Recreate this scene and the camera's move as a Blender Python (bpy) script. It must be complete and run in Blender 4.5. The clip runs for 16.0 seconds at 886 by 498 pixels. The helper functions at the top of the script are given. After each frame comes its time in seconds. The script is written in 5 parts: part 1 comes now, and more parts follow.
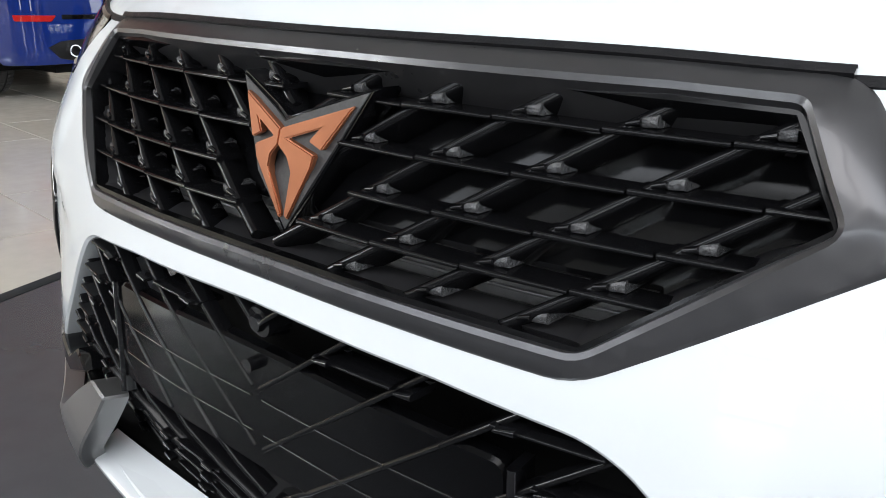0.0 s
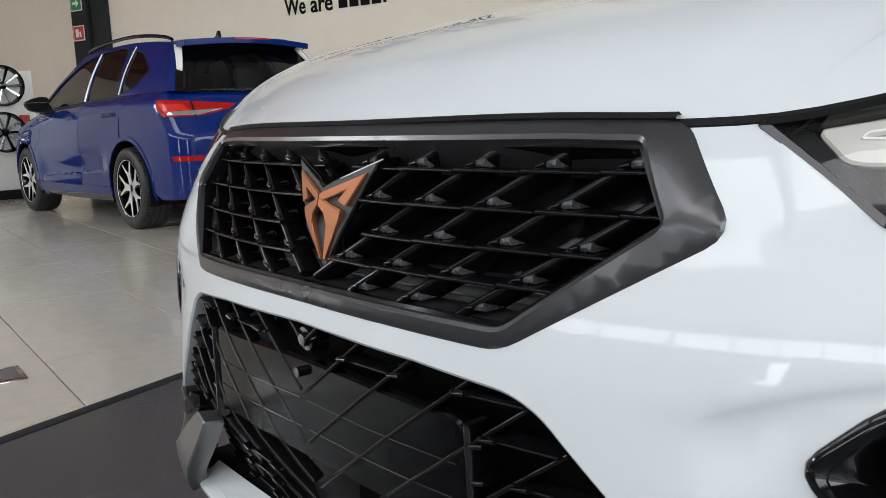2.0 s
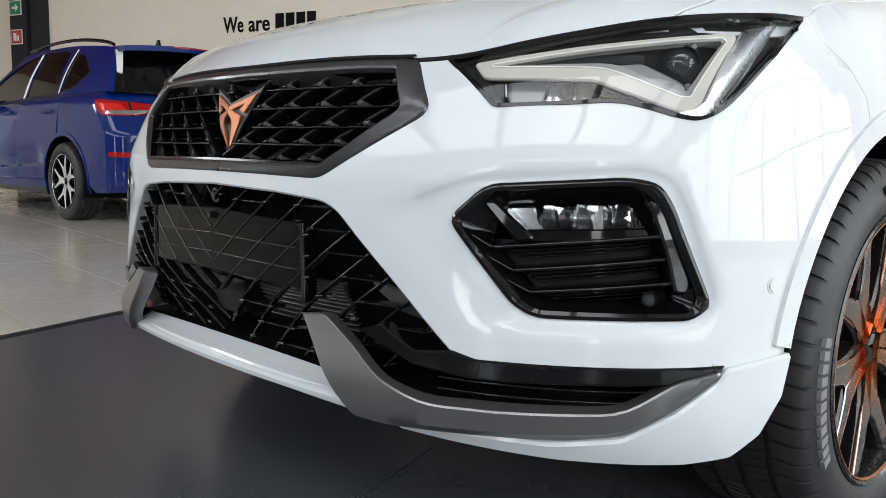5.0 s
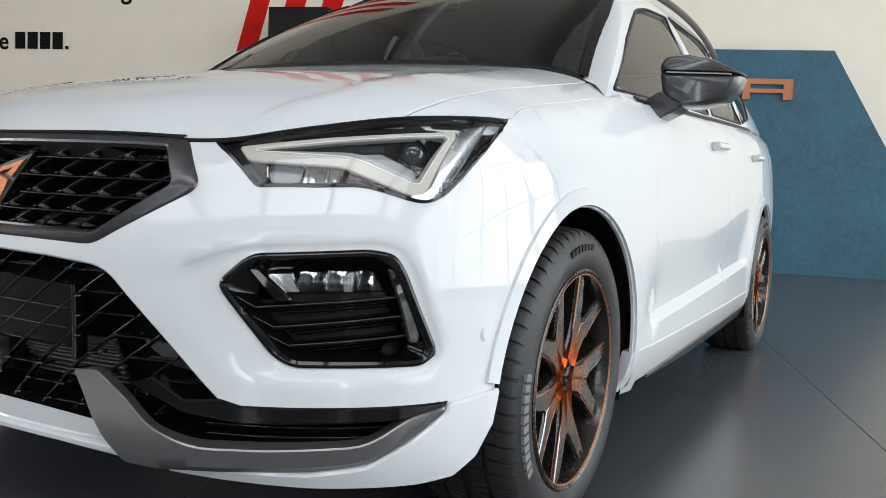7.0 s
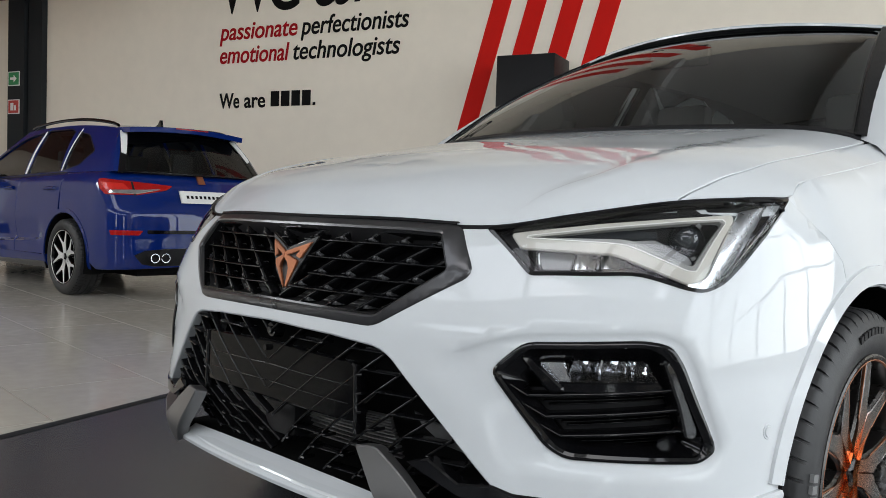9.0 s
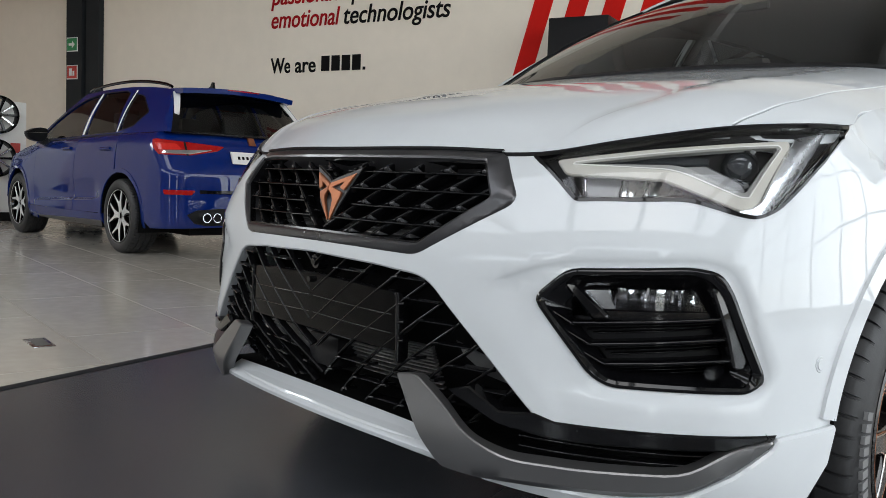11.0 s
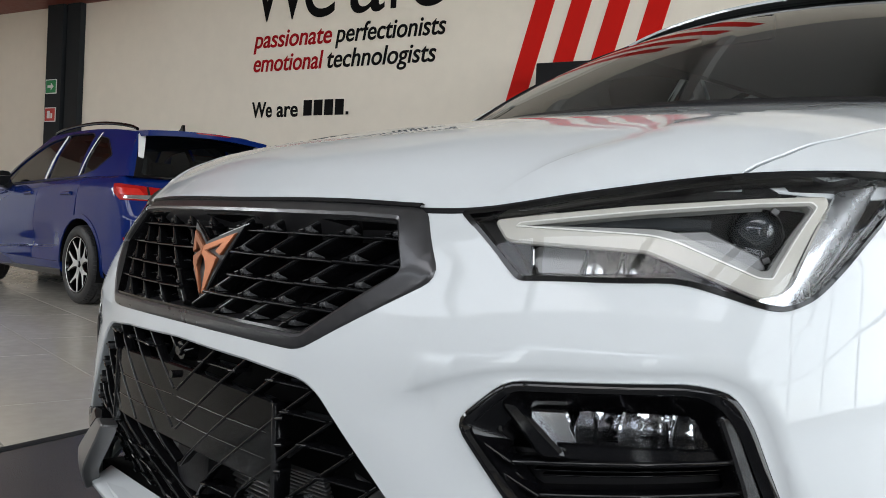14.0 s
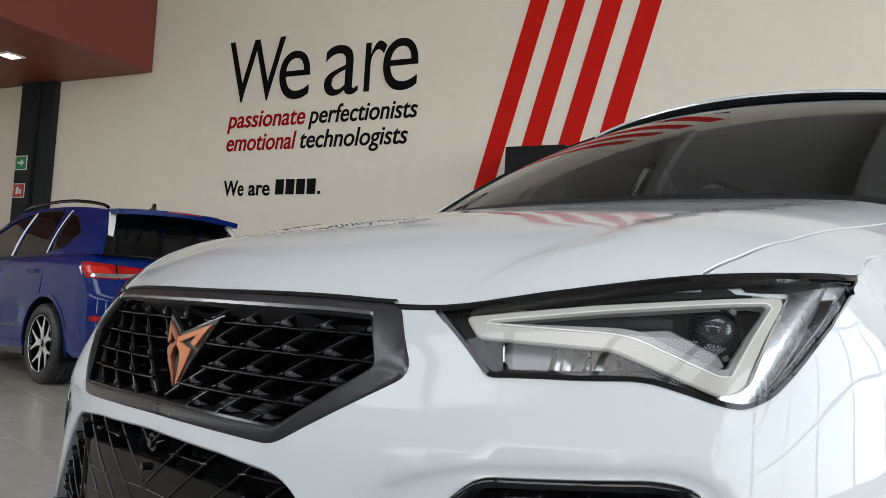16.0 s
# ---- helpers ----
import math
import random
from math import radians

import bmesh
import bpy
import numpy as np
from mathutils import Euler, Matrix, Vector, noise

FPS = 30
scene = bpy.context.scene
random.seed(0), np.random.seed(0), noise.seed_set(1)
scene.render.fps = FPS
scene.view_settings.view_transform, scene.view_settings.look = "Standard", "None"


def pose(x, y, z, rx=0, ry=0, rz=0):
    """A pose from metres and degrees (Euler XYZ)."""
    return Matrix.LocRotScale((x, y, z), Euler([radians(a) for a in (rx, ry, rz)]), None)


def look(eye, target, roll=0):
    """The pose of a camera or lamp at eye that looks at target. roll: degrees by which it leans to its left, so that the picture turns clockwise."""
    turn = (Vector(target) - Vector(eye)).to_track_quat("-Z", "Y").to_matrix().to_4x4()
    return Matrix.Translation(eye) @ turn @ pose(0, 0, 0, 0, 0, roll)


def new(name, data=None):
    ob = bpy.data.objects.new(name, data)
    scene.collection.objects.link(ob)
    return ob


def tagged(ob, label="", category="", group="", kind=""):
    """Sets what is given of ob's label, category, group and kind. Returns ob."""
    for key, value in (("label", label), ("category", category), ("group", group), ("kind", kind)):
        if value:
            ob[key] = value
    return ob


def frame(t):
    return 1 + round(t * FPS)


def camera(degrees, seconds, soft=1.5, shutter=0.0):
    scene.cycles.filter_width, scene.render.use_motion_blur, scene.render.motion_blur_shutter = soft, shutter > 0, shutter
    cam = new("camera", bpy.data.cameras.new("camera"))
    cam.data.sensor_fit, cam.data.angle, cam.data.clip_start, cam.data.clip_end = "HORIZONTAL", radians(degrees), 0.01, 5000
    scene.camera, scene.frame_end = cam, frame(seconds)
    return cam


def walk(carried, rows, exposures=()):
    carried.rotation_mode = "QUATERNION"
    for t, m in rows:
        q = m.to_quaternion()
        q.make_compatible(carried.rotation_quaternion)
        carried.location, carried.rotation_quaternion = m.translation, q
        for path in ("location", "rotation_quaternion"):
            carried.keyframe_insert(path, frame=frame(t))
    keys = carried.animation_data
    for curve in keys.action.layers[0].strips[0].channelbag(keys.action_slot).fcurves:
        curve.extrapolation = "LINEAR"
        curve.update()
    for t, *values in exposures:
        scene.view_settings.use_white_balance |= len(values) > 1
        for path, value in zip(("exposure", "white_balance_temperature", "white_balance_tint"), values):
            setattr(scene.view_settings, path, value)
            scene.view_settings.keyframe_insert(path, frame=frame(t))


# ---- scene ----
cam = camera(56.3, 16.0, soft=0.7)

PATH = [
    (0, (0.544, -0.33, 0.866), (-0.703, 1.109, 0.254), 1.2),
    (0.5, (0.63, -0.262, 0.805), (-0.814, 0.99, 0.216), -1.1),
    (1, (0.668, -0.253, 0.772), (-0.842, 0.978, 0.318), -1.3),
    (1.5, (0.726, -0.316, 0.798), (-0.796, 0.935, 0.453), -2.2),
    (2, (0.803, -0.396, 0.831), (-0.719, 0.862, 0.513), -2.3),
    (2.5, (0.909, -0.414, 0.817), (-0.607, 0.849, 0.489), -2.5),
    (3, (1.039, -0.401, 0.818), (-0.496, 0.832, 0.469), -2.7),
    (3.2, (1.085, -0.395, 0.796), (-0.467, 0.808, 0.416), -2.8),
    (5.3, (1.427, -0.782, 0.668), (0.084, 0.686, 0.47), 2.3),
    (5.5, (1.451, -0.826, 0.661), (0.165, 0.695, 0.49), 3.1),
    (6, (1.486, -0.878, 0.685), (0.259, 0.693, 0.527), 3.3),
    (6.5, (1.508, -0.88, 0.711), (0.391, 0.77, 0.54), 3.3),
    (7, (1.529, -0.872, 0.757), (0.554, 0.868, 0.604), 2.5),
    (7.5, (1.515, -0.853, 0.807), (0.55, 0.893, 0.672), 2.1),
    (8, (1.482, -0.856, 0.836), (0.43, 0.841, 0.717), 2.2),
    (8.5, (1.444, -0.886, 0.844), (0.191, 0.669, 0.738), 2.2),
    (9, (1.443, -0.916, 0.842), (0.047, 0.514, 0.754), 1.9),
    (9.2, (1.444, -0.924, 0.841), (0.014, 0.472, 0.757), 1.8),
    (11.3, (1.44, -0.881, 0.758), (-0.045, 0.443, 0.559), 2.5),
    (11.5, (1.423, -0.828, 0.76), (-0.055, 0.494, 0.501), 2.6),
    (12, (1.351, -0.665, 0.766), (-0.131, 0.654, 0.507), 2.4),
    (12.5, (1.255, -0.537, 0.752), (-0.236, 0.787, 0.598), 2.7),
    (13, (1.208, -0.491, 0.75), (-0.282, 0.838, 0.634), 2.9),
    (13.5, (1.2, -0.493, 0.782), (-0.281, 0.849, 0.702), 3.0),
    (14, (1.203, -0.51, 0.794), (-0.268, 0.845, 0.747), 2.9),
    (14.5, (1.213, -0.516, 0.808), (-0.25, 0.847, 0.831), 2.9),
    (15, (1.223, -0.527, 0.813), (-0.227, 0.849, 0.889), 3.0),
    (15.5, (1.226, -0.537, 0.82), (-0.208, 0.851, 0.942), 3.1),
    (16, (1.226, -0.539, 0.818), (-0.198, 0.858, 0.961), 3.2),
]
walk(cam, [(t, look(eye, target, roll)) for t, eye, target, roll in PATH],
     exposures=[(0, 0.74), (0.5, 0.58), (1.0, 0.38), (2.0, 0.12), (3.0, 0.13), (5.5, 0.05), (7.0, -0.03), (8.0, -0.33), (9.0, -0.21), (11.5, -0.20), (13.5, -0.13), (16, -0.20)])


# ---------------------------------------------------------------- light
world = bpy.data.worlds.new("sky")
scene.world = world
world.use_nodes = True
_nt = world.node_tree
_sky = _nt.nodes.new("ShaderNodeTexSky")
_sky.sky_type = 'NISHITA'
_sky.sun_disc = False
_sky.sun_elevation, _sky.sun_rotation = radians(48), radians(150)
_nt.nodes["Background"].inputs[1].default_value = 0.15
_nt.links.new(_sky.outputs[0], _nt.nodes["Background"].inputs[0])
sun = new("sun", bpy.data.lights.new("sun", 'SUN'))
sun.data.energy, sun.data.angle, sun.data.color = 2.0, radians(0.6), (1, .96, .9)
sun.matrix_world = look((9, 14, 20), (0, 0, 0))


def window_light(name, centre, turn, width, height, watts, colour=(.95, .98, 1.0)):
    """Daylight that fills a glazed wall, just outside its frames."""
    la = bpy.data.lights.new(name, 'AREA')
    la.shape, la.size, la.size_y, la.energy, la.color = 'RECTANGLE', width, height, watts, colour
    ob = new(name, la)
    ob.matrix_world = pose(0, 8.352, 0, 0, 0, 18.66) @ pose(*centre, 90, 0, turn)
    return ob


window_light("daylight_east", (5.85, -7.75, 2.9), 90, 14.5, 5.4, 1300)
window_light("daylight_south", (3.1, -19.35, 1.8), 0, 1.0, 3.1, 60)
window_light("daylight_south", (-4.0, -19.35, 2.15), 0, 1.2, 3.5, 80)
# Fill from the south with no known source, set in an added high band.
window_light("daylight_high", (-5.9, -19.35, 4.9), 0, 22.5, 1.3, 410)
# Lamp added in the west to put glints on the grille bars.
window_light("daylight_west", (-17.85, -13.0, 4.9), -90, 10.0, 1.4, 760)
# Fill lamp in an unseen roof opening, added to brighten floor and bonnet.
_top = bpy.data.lights.new("daylight_roof", 'AREA')
_top.shape, _top.size, _top.size_y, _top.energy, _top.color = 'RECTANGLE', 18.0, 3.0, 560, (.95, .98, 1.0)
new("daylight_roof", _top).matrix_world = pose(0, 8.352, 0, 0, 0, 18.66) @ pose(-5.0, -13.0, 6.55)


# ---------------------------------------------------------------- materials
def mat(name, base, rough=.5, metal=0.0, coat=0.0, coat_rough=.03, vary=.06, scale=8.0, bump=0.0, bump_scale=60.0, rvary=.08,
        trans=0.0, ior=1.45, emit=None, emit_strength=0.0, alpha=1.0, spec=.5):
    m = bpy.data.materials.new(name)
    m.use_nodes = True
    nt = m.node_tree
    b = nt.nodes["Principled BSDF"]
    b.inputs["Base Color"].default_value = (*base, 1)
    b.inputs["Roughness"].default_value = rough
    b.inputs["Metallic"].default_value = metal
    b.inputs["Coat Weight"].default_value = coat
    b.inputs["Coat Roughness"].default_value = coat_rough
    b.inputs["Coat IOR"].default_value = 1.47
    b.inputs["Transmission Weight"].default_value = trans
    b.inputs["IOR"].default_value = ior
    b.inputs["Alpha"].default_value = alpha
    b.inputs["Specular IOR Level"].default_value = spec
    if emit:
        b.inputs["Emission Color"].default_value = (*emit, 1)
        b.inputs["Emission Strength"].default_value = emit_strength
    tc = nt.nodes.new("ShaderNodeTexCoord")
    if vary or rvary:
        n1 = nt.nodes.new("ShaderNodeTexNoise")
        n1.inputs["Scale"].default_value, n1.inputs["Detail"].default_value = scale, 6
        nt.links.new(tc.outputs["Object"], n1.inputs["Vector"])
        n2 = nt.nodes.new("ShaderNodeTexNoise")
        n2.inputs["Scale"].default_value, n2.inputs["Detail"].default_value = scale * 9, 4
        nt.links.new(tc.outputs["Object"], n2.inputs["Vector"])
        mix = nt.nodes.new("ShaderNodeMath")
        mix.operation = 'ADD'
        nt.links.new(n1.outputs[0], mix.inputs[0])
        nt.links.new(n2.outputs[0], mix.inputs[1])
        if vary:
            ramp = nt.nodes.new("ShaderNodeMapRange")
            ramp.inputs[1].default_value, ramp.inputs[2].default_value = .6, 1.4
            ramp.inputs[3].default_value, ramp.inputs[4].default_value = 1 - vary, 1 + vary
            nt.links.new(mix.outputs[0], ramp.inputs[0])
            hsv = nt.nodes.new("ShaderNodeHueSaturation")
            hsv.inputs["Color"].default_value = (*base, 1)
            nt.links.new(ramp.outputs[0], hsv.inputs["Value"])
            nt.links.new(hsv.outputs[0], b.inputs["Base Color"])
        if rvary:
            rr = nt.nodes.new("ShaderNodeMapRange")
            rr.inputs[1].default_value, rr.inputs[2].default_value = .6, 1.4
            rr.inputs[3].default_value, rr.inputs[4].default_value = max(.0, rough - rvary), rough + rvary
            nt.links.new(mix.outputs[0], rr.inputs[0])
            nt.links.new(rr.outputs[0], b.inputs["Roughness"])
    if bump:
        n3 = nt.nodes.new("ShaderNodeTexNoise")
        n3.inputs["Scale"].default_value, n3.inputs["Detail"].default_value = bump_scale, 5
        nt.links.new(tc.outputs["Object"], n3.inputs["Vector"])
        bp = nt.nodes.new("ShaderNodeBump")
        bp.inputs["Strength"].default_value = bump
        bp.inputs["Distance"].default_value = .01
        nt.links.new(n3.outputs[0], bp.inputs["Height"])
        nt.links.new(bp.outputs[0], b.inputs["Normal"])
    return m


M_WHITE = mat("white_paint", (.575, .600, .615), .62, coat=1.0, coat_rough=.004, vary=.012, rvary=.03, scale=3, spec=.12)
M_BLUE = mat("blue_paint", (.0004, .0135, .125), .40, coat=1.0, coat_rough=.003, vary=.02, rvary=.02, scale=2, spec=.04)
M_MIRROR = mat("dark_graphite_paint", (.06, .06, .062), .28, metal=.5, coat=.6, vary=0, rvary=.01)
M_GLOSS = mat("gloss_black", (.003, .003, .0035), .06, coat=0, vary=.1, rvary=.02)
M_RIB = mat("semi_gloss_black_rib", (.004, .004, .0045), .13, vary=.1, rvary=.02, spec=.22)
M_BLACK = mat("matt_black_plastic", (.007, .007, .008), .42, vary=.15, spec=.22, bump=.1, bump_scale=400)
M_DARK = mat("dark_cavity_plastic", (.004, .004, .004), .8, vary=.2, spec=.15)
M_GREY = mat("satin_graphite_trim", (.068, .067, .070), .30, metal=.7, coat=.2, vary=.05, rvary=.04)
M_SILVER = mat("satin_silver_trim", (.22, .217, .217), .36, metal=.85, vary=.02, rvary=0)
M_COPPER = mat("satin_copper", (.42, .17, .09), .40, metal=.9, vary=.05, rvary=.05)
M_CHROME = mat("bright_chrome", (.85, .85, .86), .06, metal=1.0, vary=0, rvary=.03)
M_ALU = mat("machined_aluminium", (.7, .7, .7), .25, metal=1.0, vary=.04, rvary=.05)
M_ALU2 = mat("bright_wheel_lacquer", (.72, .72, .71), .35, metal=.45, coat=.4, vary=.04, rvary=.05)
M_GUN = mat("gunmetal_wheel_paint", (.05, .047, .045), .28, metal=.8, coat=.3, vary=.06, rvary=.05)
M_RUBBER = mat("tyre_rubber", (.022, .022, .023), .50, spec=.45, vary=.25, scale=14, bump=.05, bump_scale=260)
M_RUBTXT = mat("grey_moulded_rubber", (.17, .17, .17), .7, vary=.1)
M_RUBTXT2 = mat("dark_moulded_rubber", (.012, .012, .012), .8, vary=.1)
M_FIN = mat("radiator_aluminium", (.22, .22, .22), .4, metal=.8, vary=.15)
M_CORE = mat("dull_radiator_core", (.075, .075, .075), .6, metal=.4, vary=.3, scale=120)
M_LED = mat("frosted_light_guide", (.56, .54, .485), .3, coat=.5, vary=.012, rvary=.02, scale=20)
M_REFL = mat("lamp_reflector", (.72, .72, .74), .10, metal=1.0, vary=.05, rvary=.03, scale=40, bump=.12, bump_scale=40)
M_RED = mat("red_lamp_plastic", (.36, .005, .004), .15, coat=.4, spec=.3, vary=.15, scale=30)
M_RED2 = mat("bright_red_lamp_plastic", (.62, .02, .012), .12, coat=.6, vary=.1, scale=30)
M_WRED = mat("red_wall_stripe", (.58, .012, .008), .6, vary=.05, spec=.1)
M_INK = mat("black_lettering", (.006, .006, .006), .6, vary=.1, spec=.08)
M_INKRED = mat("red_lettering", (.34, .006, .010), .6, vary=.08, spec=.08)
M_WALL = mat("cream_plaster", (.84, .77, .66), .85, vary=.035, scale=.6, bump=.12, bump_scale=35)
# Invented dark tone for unseen walls, so gloss black parts mirror darkness.
M_DARK_WALL = mat("unseen_dark_wall", (.13, .13, .135), .7, vary=.08, scale=.8)
M_CEIL = mat("pale_grey_ceiling_paint", (.45, .45, .445), .9, vary=.03, scale=.7)
M_BROWN = mat("red_brown_paint", (.20, .045, .03), .5, vary=.07, scale=1.2)
M_PILLAR = mat("dark_grey_paint", (.020, .023, .026), .55, vary=.1, scale=3, spec=.2)
M_TEAL = mat("teal_brushed_board", (.03, .105, .155), .55, vary=.3, scale=2.2, bump=.1, bump_scale=30)
M_MAT = mat("dark_grey_vinyl_mat", (.060, .064, .072), .27, spec=1.0, vary=.10, scale=1.5, rvary=0)
M_TILE = mat("pale_grey_floor_tile", (.55, .515, .455), .14, vary=.07, scale=1.6, rvary=.06)
_nt2 = M_TILE.node_tree
_oi, _mr = _nt2.nodes.new("ShaderNodeObjectInfo"), _nt2.nodes.new("ShaderNodeMapRange")
_mr.inputs[3].default_value, _mr.inputs[4].default_value = .495, .505
_nt2.links.new(_oi.outputs["Random"], _mr.inputs[0])
_nt2.links.new(_mr.outputs[0], next(n for n in _nt2.nodes if n.type == 'HUE_SAT').inputs["Hue"])
M_JOINT = mat("tile_joint", (.13, .125, .115), .8, vary=.1)
M_FRAME = mat("window_frame_grey", (.35, .35, .36), .5, vary=.05)
M_SIGNG = mat("green_sign", (.03, .25, .09), .5, vary=.05)
M_SIGNR = mat("red_sign", (.5, .05, .04), .5, vary=.05)
M_PAPER = mat("white_sign_print", (.8, .8, .78), .6, vary=.03)
M_SEAT = mat("dark_upholstery", (.03, .03, .032), .8, vary=.2, bump=.2, bump_scale=150)
M_LINER = mat("grey_headliner_cloth", (.12, .12, .118), .9, vary=.1, bump=.1, bump_scale=300)
M_GROUND = mat("outdoor_paving", (.38, .37, .35), .9, vary=.1, scale=.5)


def glass(name, tint, ior=1.5, rough=.0):
    """Thin sheet glass: mirror gloss by Fresnel over a tinted clear pane."""
    m = bpy.data.materials.new(name)
    m.use_nodes = True
    nt = m.node_tree
    nt.nodes.remove(nt.nodes["Principled BSDF"])
    out = nt.nodes["Material Output"]
    tr = nt.nodes.new("ShaderNodeBsdfTransparent")
    tr.inputs[0].default_value = (*tint, 1)
    gl = nt.nodes.new("ShaderNodeBsdfGlossy")
    gl.inputs["Roughness"].default_value = rough
    fr = nt.nodes.new("ShaderNodeFresnel")
    fr.inputs[0].default_value = ior
    mx = nt.nodes.new("ShaderNodeMixShader")
    nt.links.new(fr.outputs[0], mx.inputs[0])
    nt.links.new(tr.outputs[0], mx.inputs[1])
    nt.links.new(gl.outputs[0], mx.inputs[2])
    nt.links.new(mx.outputs[0], out.inputs[0])
    return m


M_BRONZE = mat("polished_bronze_grey", (.17, .15, .135), .22, metal=.95, vary=.03, rvary=.03)
M_SHINE = mat("satin_lamp_chrome", (.90, .91, .92), .18, metal=1.0, vary=0, rvary=.02)
M_FLANK = mat("bright_lamp_flank", (.93, .94, .96), .27, metal=1.0, vary=0, rvary=.02)
M_CLEAR = mat("clear_guide_edge", (.85, .84, .8), .12, coat=.8, vary=0, rvary=0)
M_FADE = mat("copper_to_bronze_wheel_lacquer", (.62, .27, .15), .20, metal=.95, vary=.03, rvary=.04)
_n3 = M_FADE.node_tree
_hsv = next(n for n in _n3.nodes if n.type == 'HUE_SAT')
_tc = next(n for n in _n3.nodes if n.type == 'TEX_COORD')
_len, _mul, _map, _mixc = _n3.nodes.new("ShaderNodeVectorMath"), _n3.nodes.new("ShaderNodeVectorMath"), _n3.nodes.new("ShaderNodeMapRange"), _n3.nodes.new("ShaderNodeMixRGB")
_mul.operation, _len.operation = 'MULTIPLY', 'LENGTH'
_mul.inputs[1].default_value = (0, 1, 1)
_map.inputs[1].default_value, _map.inputs[2].default_value = .055, .150
_mixc.inputs[1].default_value, _mixc.inputs[2].default_value = (.62, .25, .11, 1), (.30, .29, .285, 1)
_n3.links.new(_tc.outputs["Object"], _mul.inputs[0])
_n3.links.new(_mul.outputs[0], _len.inputs[0])
_n3.links.new(_len.outputs["Value"], _map.inputs[0])
_n3.links.new(_map.outputs[0], _mixc.inputs[0])
_n3.links.new(_mixc.outputs[0], _hsv.inputs["Color"])
M_BEZEL = mat("dark_grey_lamp_bezel", (.011, .011, .012), .45, vary=.05, rvary=.03, spec=.12)
M_LENS = glass("clear_lamp_lens", (.93, .94, .95))
M_GLASS = glass("tinted_car_glass", (.72, .78, .74))
M_GLASS2 = glass("pale_green_car_glass", (.82, .87, .83), ior=1.95)
M_GLASS3 = glass("grey_tinted_car_glass", (.44, .48, .46))
M_PANE = glass("clear_window_pane", (.95, .96, .96))


# ---------------------------------------------------------------- mesh helpers
def obj(name, bm, material, parent=None, label="", flat=False):
    me = bpy.data.meshes.new(name)
    bmesh.ops.recalc_face_normals(bm, faces=bm.faces[:]) if len(bm.faces) < 60000 else None
    bm.to_mesh(me)
    bm.free()
    for mt in (material if isinstance(material, (list, tuple)) else [material]):
        me.materials.append(mt)
    if not flat:
        for p in me.polygons:
            p.use_smooth = True
        if hasattr(me, "set_sharp_from_angle"):
            me.set_sharp_from_angle(angle=radians(38))
    ob = new(name, me)
    if parent is not None:
        ob.parent = parent
    if label:
        ob["label"] = label
    return ob


part = obj


def empty(name, m=None, label="", category="", group="", kind=""):
    e = new(name)
    if m is not None:
        e.matrix_world = m
    return tagged(e, label, category, group, kind)


def box(bm, x0, x1, y0, y1, z0, z1, bevel=0.0, m=None):
    r = bmesh.ops.create_cube(bm, size=1)
    for v in r["verts"]:
        v.co = Vector(((x0 + x1) / 2 + v.co.x * (x1 - x0), (y0 + y1) / 2 + v.co.y * (y1 - y0), (z0 + z1) / 2 + v.co.z * (z1 - z0)))
    vs = r["verts"]
    if bevel:
        es = list({e for v in vs for e in v.link_edges})
        rb = bmesh.ops.bevel(bm, geom=es, offset=bevel, segments=2, affect='EDGES', profile=.6)
        vs = list({v for f in rb["faces"] for v in f.verts} | {v for v in vs if v.is_valid})
    if m is not None:
        bmesh.ops.transform(bm, matrix=m, verts=[v for v in vs if v.is_valid])
    return vs


def boxes(*args, bevel=0.0):
    bm = bmesh.new()
    for a in args:
        box(bm, *a, bevel=bevel)
    return bm


def cyl(bm, p, q, r0, r1=None, n=24, caps=True):
    p, q = Vector(p), Vector(q)
    r1 = r0 if r1 is None else r1
    d = (q - p)
    rot = d.to_track_quat('Z', 'Y').to_matrix().to_4x4()
    res = bmesh.ops.create_cone(bm, cap_ends=caps, segments=n, radius1=r0, radius2=r1, depth=d.length)
    bmesh.ops.transform(bm, matrix=Matrix.Translation((p + q) / 2) @ rot, verts=res["verts"])


def lathe(bm, profile, n=64, axis='X', centre=(0, 0, 0), closed=False):
    """Turn (radius, along) pairs round an axis."""
    rings = []
    for i in range(n):
        a = 2 * math.pi * i / n
        ring = []
        for r, h in profile:
            c = (h, r * math.cos(a), r * math.sin(a)) if axis == 'X' else (r * math.cos(a), r * math.sin(a), h)
            ring.append(bm.verts.new((c[0] + centre[0], c[1] + centre[1], c[2] + centre[2])))
        rings.append(ring)
    k = len(profile)
    for i in range(n):
        a, b = rings[i], rings[(i + 1) % n]
        for j in range(k if closed else k - 1):
            bm.faces.new((a[j], a[(j + 1) % k], b[(j + 1) % k], b[j]))


def rounded(pts, r, n=4):
    """A closed outline with its corners rounded; r one radius or one for each corner."""
    out = []
    k = len(pts)
    rs = r if isinstance(r, (list, tuple)) else [r] * k
    for i in range(k):
        p0, p1, p2 = (np.array(pts[j % k], float) for j in (i - 1, i, i + 1))
        a, b = p0 - p1, p2 - p1
        la, lb = np.linalg.norm(a), np.linalg.norm(b)
        rr = min(rs[i], la * .45, lb * .45)
        if rr < 1e-4:
            out.append(tuple(p1))
            continue
        q0, q2 = p1 + a / la * rr, p1 + b / lb * rr
        for t in np.linspace(0, 1, n + 1):
            out.append(tuple((1 - t) ** 2 * q0 + 2 * t * (1 - t) * p1 + t * t * q2))
    return out


